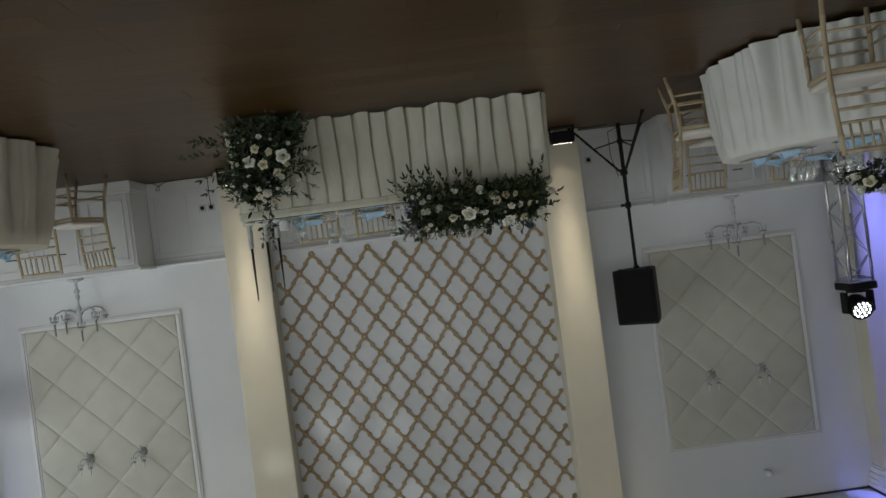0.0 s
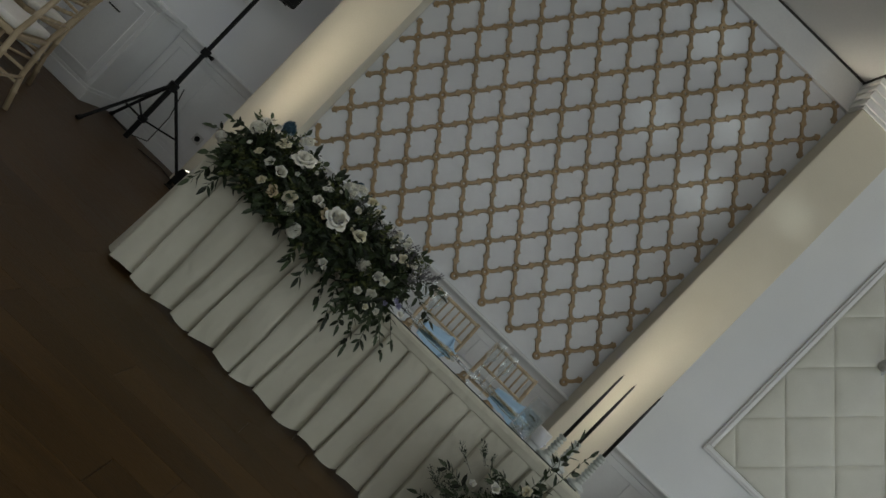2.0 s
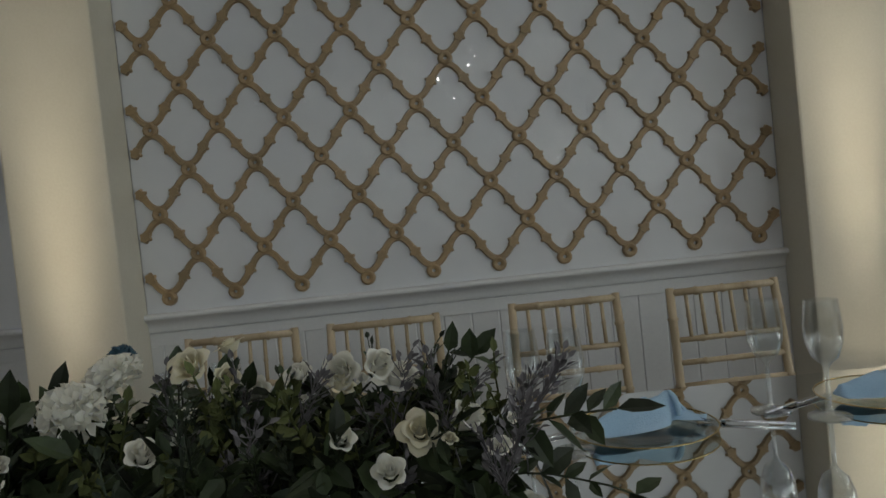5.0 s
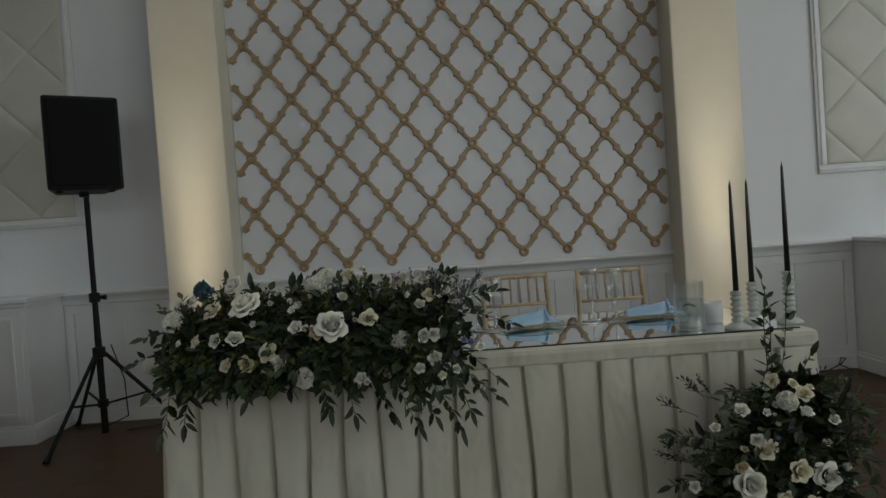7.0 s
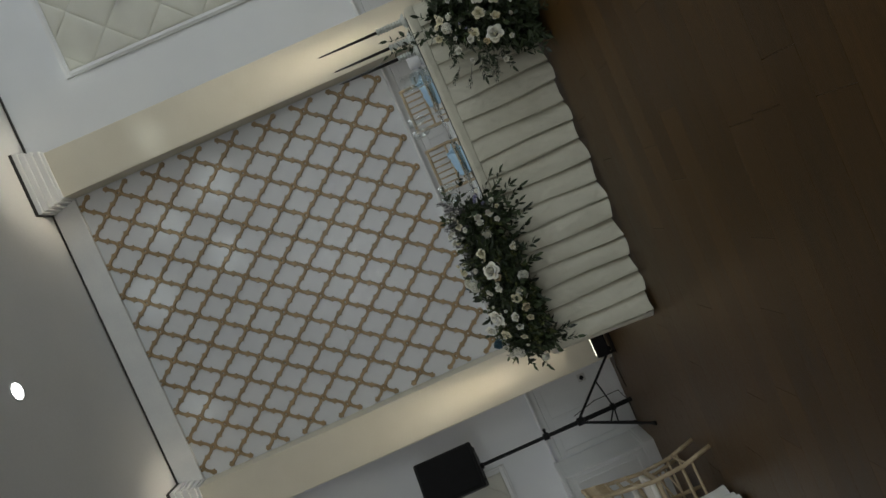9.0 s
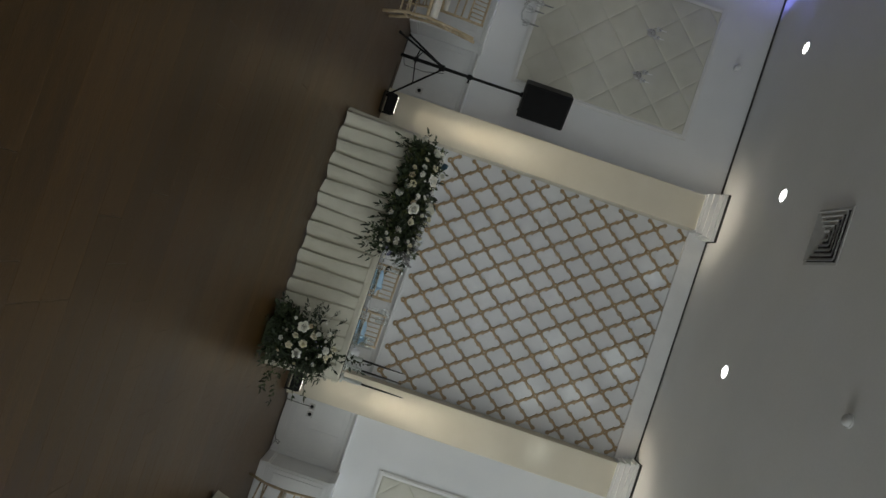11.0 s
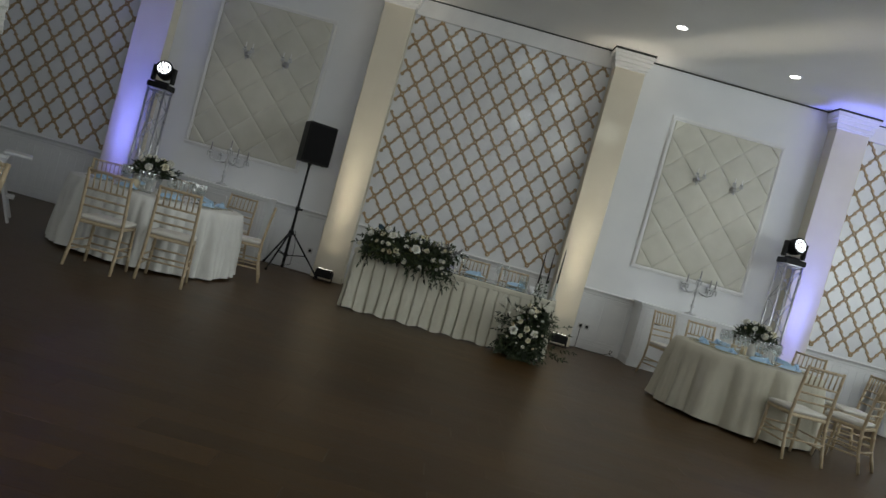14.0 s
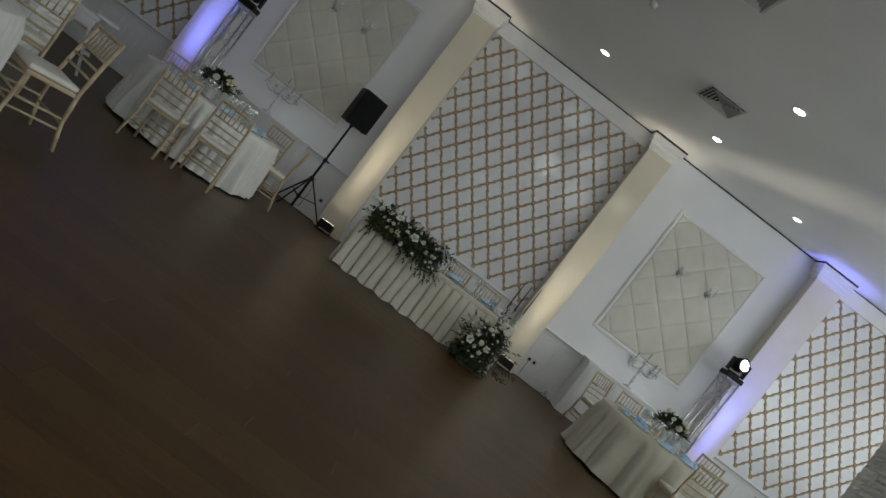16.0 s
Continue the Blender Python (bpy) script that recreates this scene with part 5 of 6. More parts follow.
        rows.append(("wwywwKwwy"[k % 9], x, -2.44 - 0.23 * math.cos(a), 0.805 + 0.20 * math.sin(a), rng.uniform(0.016, 0.026)))
    for k in range(30):
        x = rng.uniform(-0.62, -0.10) if k % 3 else rng.uniform(-1.12, -0.62)
        a = rng.uniform(0.15, 1.9)
        rows.append(("wwy"[k % 3], x, -2.44 - 0.25 * math.cos(a), 0.80 + 0.205 * math.sin(a), rng.uniform(0.009, 0.014)))
    blossoms(ob, rows, (-0.58, -2.42, 0.72))


head_table_flowers()


def floor_flowers():
    ob = thing("floor_flower_arrangement", pose(-0.065, 0.035, 0), "tall arrangement of white and cream roses standing on the floor", "flowers")
    fol, grey = Foliage(21), Foliage(22)
    rng = random.Random(23)
    for k in range(2300):
        a, h = rng.uniform(0, 2 * math.pi), 0.05 + 0.56 * rng.random() ** 1.25
        wide = 0.025 + 0.28 * max(0.0, 1 - h / 0.63) ** 0.6 * min(1.0, 0.55 + 2.2 * h)
        rad = wide * (0.35 + 0.65 * rng.random() ** 0.6)
        p = Vector((0.955 + 0.24 * h + rad * math.cos(a), -2.74 + 0.62 * rad * math.sin(a), h))
        out = Vector((math.cos(a), math.sin(a), (h - 0.25) * 1.5))
        d = (0.5 * out + Vector((rng.uniform(-0.9, 0.9), rng.uniform(-0.6, 0.6), rng.uniform(-0.7, 0.8)))).normalized()
        face = (out + Vector((rng.uniform(-0.6, 0.6), rng.uniform(-0.6, 0.6), rng.uniform(-0.3, 0.7)))).normalized()
        (fol if rng.random() < 0.82 else grey).leaf(p, d, face, rng.uniform(0.040, 0.075), rng.uniform(0.022, 0.040))
    for k in range(85):
        a, h = rng.uniform(0, 2 * math.pi), 0.08 + 0.50 * rng.random() ** 1.3
        reach = 0.22 * (1 - h / 0.9)
        p = Vector((0.955 + 0.24 * h + reach * math.cos(a), -2.74 + 0.65 * reach * math.sin(a), h))
        fol.spray(p, Vector((math.cos(a), math.sin(a) * 0.8, (h - 0.30) * 2.0 + 0.1)), rng.uniform(0.10, 0.20), rng.randint(3, 5), rng.uniform(0.048, 0.070), rng.uniform(0.018, 0.028), rng.uniform(0.2, 0.9))
    # upright trails beside the table corner and low ones over the floor
    for dx, dy, dz, z, length in ((0.14, 0.10, 1.0, 0.56, 0.40), (0.24, 0.05, 1.0, 0.52, 0.42), (0.05, 0.0, 1.0, 0.60, 0.26), (0.34, -0.1, 1.0, 0.46, 0.26), (1.0, 0.1, 0.35, 0.42, 0.34), (1.0, -0.1, 0.15, 0.34, 0.36), (1.0, 0.0, -0.25, 0.22, 0.34), (-1.0, -0.1, 0.4, 0.42, 0.20), (-1.0, 0.0, 0.05, 0.30, 0.18), (0.6, -0.3, -0.45, 0.20, 0.25), (1.0, -0.05, 0.02, 0.14, 0.42), (1.0, 0.12, 0.10, 0.20, 0.46), (0.9, -0.25, 0.0, 0.10, 0.36)):
        fol.spray(Vector((1.0 + 0.16 * dx, -2.72 + 0.05 * dy, z)), Vector((dx, dy, dz)), length, 9, 0.060, 0.026, 0.2)
    for k in range(40):
        a = rng.uniform(0, 2 * math.pi)
        grey.frond(Vector((0.985 + 0.22 * math.cos(a), -2.74 + 0.15 * math.sin(a), rng.uniform(0.25, 0.6))), Vector((math.cos(a), math.sin(a), rng.uniform(0.2, 1.0))), rng.uniform(0.08, 0.15))
    for store in (fol, grey):
        store.v = [Vector((p.x, p.y, max(0.006, p.z))) for p in store.v]
    link("foliage", fol.mesh("foliage", LEAF), ob, "glossy dark green leaves on arching stems")
    link("pale_foliage", grey.mesh("pale_foliage", LEAF_GREY), ob, "dusty grey-green leaves and fine sprigs")
    part("planter", box(0.90, 1.12, -2.82, -2.66, 0.0, 0.14, 0.015), STEM, ob, "dark green planter")
    rows = [("K", 0.975, -2.87, 0.575, 0.046), ("R", 0.795, -2.90, 0.335, 0.062), ("y", 0.875, -2.93, 0.455, 0.036), ("y", 0.955, -2.94, 0.385, 0.038), ("R", 1.085, -2.90, 0.345, 0.054), ("w", 0.790, -2.88, 0.560, 0.028),
            ("w", 0.870, -2.90, 0.560, 0.028), ("w", 1.020, -2.89, 0.530, 0.028), ("w", 0.830, -2.92, 0.485, 0.026), ("y", 1.045, -2.86, 0.590, 0.032), ("C", 0.845, -2.93, 0.440, 0.034), ("y", 0.890, -2.93, 0.310, 0.036),
            ("y", 0.945, -2.84, 0.640, 0.028), ("w", 0.625, -2.84, 0.315, 0.026), ("w", 1.115, -2.88, 0.430, 0.026), ("y", 1.005, -2.85, 0.620, 0.026), ("P", 0.765, -2.90, 0.400, 0.030), ("l", 0.95, -2.90, 0.500, 0.016), ("l", 0.925, -2.91, 0.485, 0.014),
            ("w", 0.74, -2.90, 0.245, 0.030), ("C", 1.02, -2.92, 0.265, 0.036), ("w", 0.88, -2.93, 0.22, 0.030), ("w", 1.15, -2.86, 0.50, 0.024), ("y", 1.18, -2.84, 0.36, 0.030), ("w", 0.97, -2.94, 0.19, 0.028), ("P", 1.10, -2.89, 0.20, 0.026), ("w", 1.23, -2.80, 0.28, 0.024), ("w", 0.70, -2.87, 0.50, 0.024)]
    rows = [(kind, 0.965 + 0.86 * (x - 0.935), y, z, r) for kind, x, y, z, r in rows]
    for k in range(26):
        a, h = rng.uniform(3.6, 5.9), rng.uniform(0.2, 0.6)
        wide = 0.30 * max(0.0, 1 - h / 0.72) ** 0.6
        rows.append(("ywy"[k % 3], 0.955 + 0.16 * h + wide * math.cos(a), -2.74 + 0.66 * wide * math.sin(a), h, rng.uniform(0.010, 0.016)))
    blossoms(ob, rows, (0.985, -2.70, 0.34), 0.84)


floor_flowers()

# ---------------------------------------------------------------- round tables


def centre_flowers(x, y, z, seed):
    jar = thing("white_vase", pose(x, y, z), "plain white ceramic vase on the round table", "vase", "table vases")
    part("body", lathe([(0, 0), (0.045, 0), (0.050, 0.01), (0.055, 0.14), (0.052, 0.145), (0.047, 0.14), (0.042, 0.02), (0, 0.02)], 20), CANDLE_WHITE, jar, "", True)
    ob = thing("table_bouquet", pose(x, y, z + 0.19) @ Matrix.Scale(1.15, 4), "small round bouquet of white roses and dark leaves", "flowers", "table bouquets")
    fol = Foliage(seed)
    rng = random.Random(seed + 1)
    for k in range(520):
        a, b = rng.uniform(0, 2 * math.pi), rng.uniform(-0.25, 1.4)
        d = Vector((math.cos(a) * math.cos(b), math.sin(a) * math.cos(b), math.sin(b)))
        fol.leaf(Vector((d.x * 0.18, d.y * 0.16, d.z * 0.13)) * (0.5 + 0.5 * rng.random() ** 0.5), (d + Vector((rng.uniform(-0.5, 0.5), rng.uniform(-0.5, 0.5), rng.uniform(-0.4, 0.5)))).normalized(), Vector((rng.uniform(-1, 1), rng.uniform(-1, 1), 1)).normalized(), rng.uniform(0.04, 0.075), rng.uniform(0.018, 0.03))
    for k in range(26):
        a = rng.uniform(0, 2 * math.pi)
        fol.spray(Vector((0.08 * math.cos(a), 0.08 * math.sin(a), 0.02)), Vector((math.cos(a), math.sin(a), rng.uniform(-0.1, 0.9))), rng.uniform(0.12, 0.20), 5, 0.045, 0.017, 0.5)
    fol.twig([Vector((0, 0, -0.12)), Vector((0, 0, 0.02))], 0.012)
    link("foliage", fol.mesh("foliage", LEAF), ob, "dark green leaves")
    rows = []
    for k in range(15):
        a, b = 2.4 * k, 0.15 + 1.25 * (k / 15)
        kind = "RwKwyCwwKRwywww"[k]
        r = {"R": 0.05, "C": 0.04, "K": 0.045}.get(kind, 0.028)
        rows.append((kind, 0.175 * math.cos(a) * math.cos(b), 0.165 * math.sin(a) * math.cos(b), 0.02 + 0.135 * math.sin(b), r))
    blossoms(ob, rows, (0, 0, -0.05))


def round_cloth(radius, seed, material, hem, flare, folds=None):
    swing = 0.105 if folds else 0.102
    rng = random.Random(seed)
    bm = bmesh.new()
    n = 400
    tz = 0.752
    p1, p2, p3, p4 = (rng.uniform(0, 6.28) for _ in range(4))
    k1, k2 = rng.randint(39, 43), rng.randint(22, 26)

    def wave(a):
        """Round ridges between narrow valleys, deep on some sides and nearly flat on others."""
        deep = 0.74 + 0.36 * math.sin(2 * a + p3) * math.sin(5 * a + p4)
        main = 2 * abs(math.sin(0.5 * k1 * a + p1 + 1.6 * math.sin(3 * a + p4))) ** 0.8 - 1.1
        fine = 2 * abs(math.sin(0.5 * k2 * a + p2)) ** 0.8 - 1.1
        if folds:
            broad = 2 * abs(math.cos(0.5 * folds[0] * (a - folds[1]) + 0.7 * math.sin(2 * a + p2) + 0.5 * math.sin(5 * a + p1))) ** 0.8 - 1.1
            return 0.95 * broad * (0.85 + 0.35 * math.sin(3 * a + p3)) + 0.22 * fine * deep + 0.10 * main
        return deep * (0.55 * main + 0.50 * fine)

    rows = [(0.0, tz), (0.5, tz), (0.985, tz), (1.0, tz - 0.006)]
    rings = []
    for f, z in rows:
        rings.append([bm.verts.new((0, 0, z))] if f == 0 else [bm.verts.new((radius * f * math.cos(2 * math.pi * s / n), radius * f * math.sin(2 * math.pi * s / n), z)) for s in range(n)])
    for k in range(1, 9):
        f = k / 8
        z = tz - 0.006 - f * (tz - 0.006 - hem)
        ring = []
        for s in range(n):
            a = 2 * math.pi * s / n
            w = wave(a)
            out = radius + 0.012 + flare * f + (swing * f**0.65) * (w if w > 0 else 0.8 * w) + 0.006 * math.sin(13 * a + 7 * f)
            ring.append(bm.verts.new((out * math.cos(a), out * math.sin(a), z + ((0.010 * (1 + w) + 0.010 * (1 + math.sin(2 * a + p3) * math.sin(5 * a + p1))) if k == 8 else 0))))
        rings.append(ring)
    for a, b in zip(rings, rings[1:]):
        for s in range(n):
            t = (s + 1) % n
            bm.faces.new((a[0], b[s], b[t]) if len(a) == 1 else (a[s], a[t], b[t], b[s]))
    return part("cloth", bm, material, None, "", True)


def round_table(cx, cy, seed, material, seats, vase_at, tint, flare=0.015, folds=None, radius=0.935):
    ob = thing("round_table", pose(cx, cy, 0), "round banquet table hidden under a floor-length cloth", "table", "round tables")
    part("tabletop", lathe([(0, 0.715), (radius - 0.050, 0.715), (radius - 0.042, 0.725), (radius - 0.042, 0.738), (radius - 0.050, 0.744), (0, 0.744)], 48), WOOD, ob)
    for k in range(4):
        a = math.pi / 4 + k * math.pi / 2
        part("leg", tube([(0.45 * math.cos(a), 0.45 * math.sin(a), 0), (0.42 * math.cos(a), 0.42 * math.sin(a), 0.714)], 0.018, 8), ALU, ob)
    cloth = round_cloth(radius, seed, material, 0.006, flare, folds)
    cloth.name = "tablecloth"
    cloth.matrix_basis = pose(cx, cy, 0)
    tagged(cloth, tint, "tablecloth", "round tablecloths")
    z = 0.754
    for k in range(seats):
        a = 2 * math.pi * (k + 0.5) / seats
        place_setting(cx + (radius - 0.275) * math.cos(a), cy + (radius - 0.275) * math.sin(a), z, math.degrees(a) + 90, k + seed)
        for off in (-0.20, -0.06, 0.09):
            wine_glass(cx + (radius - 0.495) * math.cos(a + off + 0.2), cy + (radius - 0.495) * math.sin(a + off + 0.2), z, 1.05)
    centre_flowers(cx + vase_at[0], cy + vase_at[1], z, seed + 40)
    for dx, dy, h in ((-0.13, -0.10, 0.10), (-0.18, 0.06, 0.075)):
        can = thing("pillar_candle", pose(cx + vase_at[0] + dx, cy + vase_at[1] + dy, z), "short cream pillar candle on the table", "candle", "pillar candles")
        part("wax", lathe([(0, 0), (0.034, 0), (0.035, h - 0.004), (0.031, h), (0.012, h - 0.006), (0, h - 0.007)], 18), CANDLE_CREAM, can, "", True)
        part("wick", tube([(0, 0, h - 0.01), (0.001, 0, h + 0.008)], 0.001, 5), CANDLE_BLACK, can)
    # folded white table card
    card = thing("table_card", pose(cx + vase_at[0] + 0.20, cy + vase_at[1] - 0.05, z, 0, 0, 10), "folded white table card", "card", "table cards")
    bm = bmesh.new()
    pts = [(-0.06, -0.045, 0), (0.06, -0.045, 0), (0.06, 0, 0.18), (-0.06, 0, 0.18), (-0.06, 0.045, 0), (0.06, 0.045, 0)]
    vs = [bm.verts.new(p) for p in pts]
    bm.faces.new((vs[0], vs[1], vs[2], vs[3]))
    bm.faces.new((vs[3], vs[2], vs[5], vs[4]))
    bmesh.ops.solidify(bm, geom=list(bm.faces), thickness=0.002)
    part("paper", bm, CANDLE_WHITE, card)


round_table(-3.50, -2.78, 3, LINEN_WHITE, 9, (-0.10, -0.10), "white round tablecloth falling to the floor in folds")
round_table(3.43, -2.87, 8, LINEN_SHADED, 9, (0.15, 0.26), "ivory round tablecloth falling to the floor in deep folds", 0.055, (15, math.radians(207)), 0.80)
round_table(-3.95, -7.72, 5, LINEN_WHITE, 9, (0.0, 0.0), "white round tablecloth near the dance floor")

# ---------------------------------------------------------------- sound and light gear


def loudspeaker():
    base = pose(-2.425, -0.475, 1.625, 0, 0, 32)
    ob = thing("loudspeaker", base, "black plastic loudspeaker on a tripod stand", "loudspeaker")
    bm = bmesh.new()
    front, back, dep, h = 0.220, 0.155, 0.20, 0.59
    low = [(-front, -dep), (front, -dep), (back, dep), (-back, dep)]
    a = [bm.verts.new((x, y, 0)) for x, y in low]
    b = [bm.verts.new((x, y, h)) for x, y in low]
    for k in range(4):
        bm.faces.new((a[k], a[(k + 1) % 4], b[(k + 1) % 4], b[k]))
    bm.faces.new(a[::-1])
    bm.faces.new(b)
    bmesh.ops.bevel(bm, geom=list(bm.edges), offset=0.018, segments=2, profile=0.5, affect="EDGES")
    part("cabinet", bm, BLACK_PLASTIC, ob)
    grille = bmesh.new()
    add_box(grille, -0.198, 0.198, -0.211, -0.199, 0.025, h - 0.025, 0.01)
    part("grille", grille, BLACK, ob, "black perforated steel grille")
    part("socket", lathe([(0, -0.03), (0.03, -0.03), (0.03, 0.002), (0, 0.002)], 16), BLACK_PLASTIC, ob)
    for x in (-0.15, 0.15):
        part("rubber_foot", lathe([(0, -0.012), (0.018, -0.012), (0.02, 0.002), (0, 0.002)], 10, x, -0.12), BLACK_PLASTIC, ob)
    stand = thing("speaker_stand", pose(-2.435, -0.43, 0), "black steel tripod speaker stand with thin braces", "speaker stand")
    part("pole", tube([(0, 0, 0.03), (0, 0, 0.60), (0, 0, 0.98), (0, 0, 1.60)], [0.022, 0.022, 0.0175, 0.0175], 12), BLACK_PLASTIC, stand)
    part("collar", lathe([(0.022, 0.90), (0.034, 0.905), (0.034, 0.96), (0.022, 0.965)], 14), BLACK_PLASTIC, stand)
    part("knob", tube([(0.03, 0, 0.93), (0.075, 0, 0.93)], [0.010, 0.018], 8), BLACK_PLASTIC, stand)
    part("hub", lathe([(0.022, 0.53), (0.040, 0.535), (0.040, 0.60), (0.022, 0.605)], 14), BLACK_PLASTIC, stand)
    part("lower_hub", lathe([(0.022, 0.20), (0.034, 0.205), (0.034, 0.25), (0.022, 0.255)], 14), BLACK_PLASTIC, stand)
    for a in (258, 12, 135):
        d = Vector((math.cos(radians(a)), math.sin(radians(a)), 0))
        leg = part("leg", tube([d * 0.035 + Vector((0, 0, 0.56)), d * 0.52 + Vector((0, 0, 0.015))], 0.013, 8), BLACK_PLASTIC, stand)
        part("rubber_foot", tube([d * 0.505 + Vector((0, 0, 0.03)), d * 0.535 + Vector((0, 0, 0.004))], [0.017, 0.020], 8), BLACK_PLASTIC, leg)
        part("brace", tube([d * 0.03 + Vector((0, 0, 0.225)), d * 0.29 + Vector((0, 0, 0.275))], 0.008, 6), BLACK_PLASTIC, stand)


loudspeaker()


def truss_tower(sx):
    ob = thing("truss_tower", pose(sx * 4.84, -0.42, 0), "silver aluminium truss tower beside the column", "truss", "truss towers")
    h, top, r = 0.122, 2.075, 0.0165
    part("base_plate", box(-0.22, 0.22, -0.22, 0.22, 0.0, 0.012, 0.003), ALU, ob)
    for x in (-h, h):
        for y in (-h, h):
            part("chord", tube([(x, y, 0.012), (x, y, top)], r, 10), ALU, ob, "", True)
    for z in (0.06, top - 0.03):
        for a, b in (((-h, -h), (h, -h)), ((h, -h), (h, h)), ((h, h), (-h, h)), ((-h, h), (-h, -h))):
            part("cross_bar", tube([(*a, z), (*b, z)], 0.011, 8), ALU, ob, "", True)
    steps = 8
    dz = (top - 0.12) / steps
    for k in range(steps):
        z0, z1 = 0.07 + k * dz, 0.07 + (k + 1) * dz
        for n, (a, b) in enumerate((((-h, -h), (h, -h)), ((h, -h), (h, h)), ((h, h), (-h, h)), ((-h, h), (-h, -h)))):
            p, q = (a, b) if (k + n) % 2 else (b, a)
            part("diagonal", tube([(*p, z0), (*q, z1)], 0.0065, 6), ALU, ob, "", True)
    part("top_plate", box(-0.15, 0.15, -0.15, 0.15, top, top + 0.012, 0.003), ALU, ob)
    z = top + 0.012
    head = thing("moving_head_light", pose(sx * 4.84, -0.42, z), "black moving-head stage light, switched on", "stage light", "moving-head lights")
    part("base", box(-0.155, 0.155, -0.15, 0.15, 0.0, 0.085, 0.02), BLACK_PLASTIC, head)
    part("turntable", lathe([(0.10, 0.085), (0.11, 0.09), (0.10, 0.115), (0, 0.115)], 20), BLACK_PLASTIC, head)
    for s in (-1, 1):
        part("yoke_arm", box(s * 0.145 - 0.02, s * 0.145 + 0.02, -0.05, 0.05, 0.105, 0.34, 0.012), BLACK_PLASTIC, head)
    aim = Vector((0.30 if sx > 0 else 0.12, -1.0, 0.30 if sx > 0 else 0.42)).normalized()
    m = Matrix.Translation((0, 0, 0.275)) @ aim.to_track_quat("Z", "Y").to_matrix().to_4x4()
    shell = part("head", lathe([(0, -0.15), (0.07, -0.145), (0.105, -0.10), (0.122, -0.02), (0.125, 0.085), (0.118, 0.095), (0.108, 0.088), (0, 0.088)], 24), BLACK_PLASTIC, head, "", True)
    shell.matrix_basis = m
    cells = [(0, 0)] + [(0.042 * math.cos(k * math.pi / 3), 0.042 * math.sin(k * math.pi / 3)) for k in range(6)] + [(0.083 * math.cos(k * math.pi / 6), 0.083 * math.sin(k * math.pi / 6)) for k in range(12)]
    for x, y in cells:
        part("led_cell", lathe([(0, 0.101), (0.008, 0.099), (0.0130, 0.093), (0.0130, 0.086)], 10, x, y), LED_BEAM, shell, "glowing white led cell")


for sx in (-1, 1):
    truss_tower(sx)


def uplight(x, y, lens, label):
    ob = thing("floor_uplight", pose(x, y, 0), label, "uplight", "floor uplights")
    for s in (-1, 1):
        part("bracket", box(s * 0.128 - 0.006, s * 0.128 + 0.006, -0.03, 0.03, 0.0, 0.15, 0.003), BLACK_PLASTIC, ob)
    part("foot", box(-0.134, 0.134, -0.07, 0.07, 0.0, 0.008, 0.003), BLACK_PLASTIC, ob)
    body = part("housing", box(-0.118, 0.118, -0.075, 0.075, -0.065, 0.065, 0.016), BLACK_PLASTIC, ob)
    body.matrix_basis = pose(0, 0, 0.115, -3, 0, 0)
    for i in range(6):
        for j in range(2):
            part("led_lens", lathe([(0, 0.069), (0.011, 0.068), (0.015, 0.064)], 10, -0.09 + 0.036 * i, -0.022 + 0.044 * j), lens, body, "round led lens")
    return ob


for sx in (-1, 1):
    uplight(sx * 1.80, -0.47, LED_WARM, "black led floor uplight glowing warm white")
    uplight(sx * 5.27, -0.47, LED_VIOLET, "black led floor uplight glowing violet")


uplight(4.62, -4.50, GAP, "black floor uplight, switched off, beside the white pillar").matrix_world = pose(4.62, -4.50, 0, 0, 0, 48)


def lamp_bar(x, y, z):
    ob = thing("stage_light_bar", pose(x, y, z), "black ceiling-hung stage light bar with bright leds", "stage light")
    part("bar", box(-2.75, 2.75, -0.06, 0.06, -0.10, 0.10, 0.01), BLACK_PLASTIC, ob)
    for s in (-2.2, 0.0, 2.2):
        part("hanger", tube([(s, 0, 0.09), (s, 0, CEIL - z)], 0.012, 8), BLACK_PLASTIC, ob)
    for k in range(8):
        for j in (-1, 1):
            part("led_lens", lathe([(0, 0.006), (0.036, 0.005), (0.040, 0.0)], 12), LED_SPARK, ob, "bright white led").matrix_basis = pose(-2.45 + 0.70 * k + 0.15 * j, 0.062, 0.03 * j * (-1) ** k, -90, 0, 0)


lamp_bar(0.2, -13.2, 3.9)


def cable(points, label):
    ob = thing("cable", None, label, "cable", "loose cables")
    part("cord", tube(points, 0.0045, 6), CABLE, ob, "", True)


cable([(-2.35, -0.30, 0.006), (-2.15, -0.22, 0.006), (-1.98, -0.30, 0.006), (-1.92, -0.44, 0.006)], "black power cable lying on the floor")
cable([(-2.40, -0.33, 0.60), (-2.36, -0.26, 0.35), (-2.38, -0.20, 0.08), (-2.55, -0.12, 0.006), (-2.75, -0.10, 0.006)], "black loudspeaker cable hanging to the floor")
cable([(1.94, -0.45, 0.006), (2.06, -0.26, 0.006), (2.16, -0.06, 0.02), (2.17, -0.035, 0.18), (2.17, -0.02, 0.32)], "black power cable plugged into the wall")
cable([(2.17, -0.05, 0.006), (2.40, -0.10, 0.006), (2.62, -0.06, 0.006), (2.72, -0.06, 0.05), (2.74, -0.08, 0.09), (2.70, -0.09, 0.10), (2.69, -0.08, 0.05), (2.78, -0.10, 0.006)], "black cable looped along the baseboard")


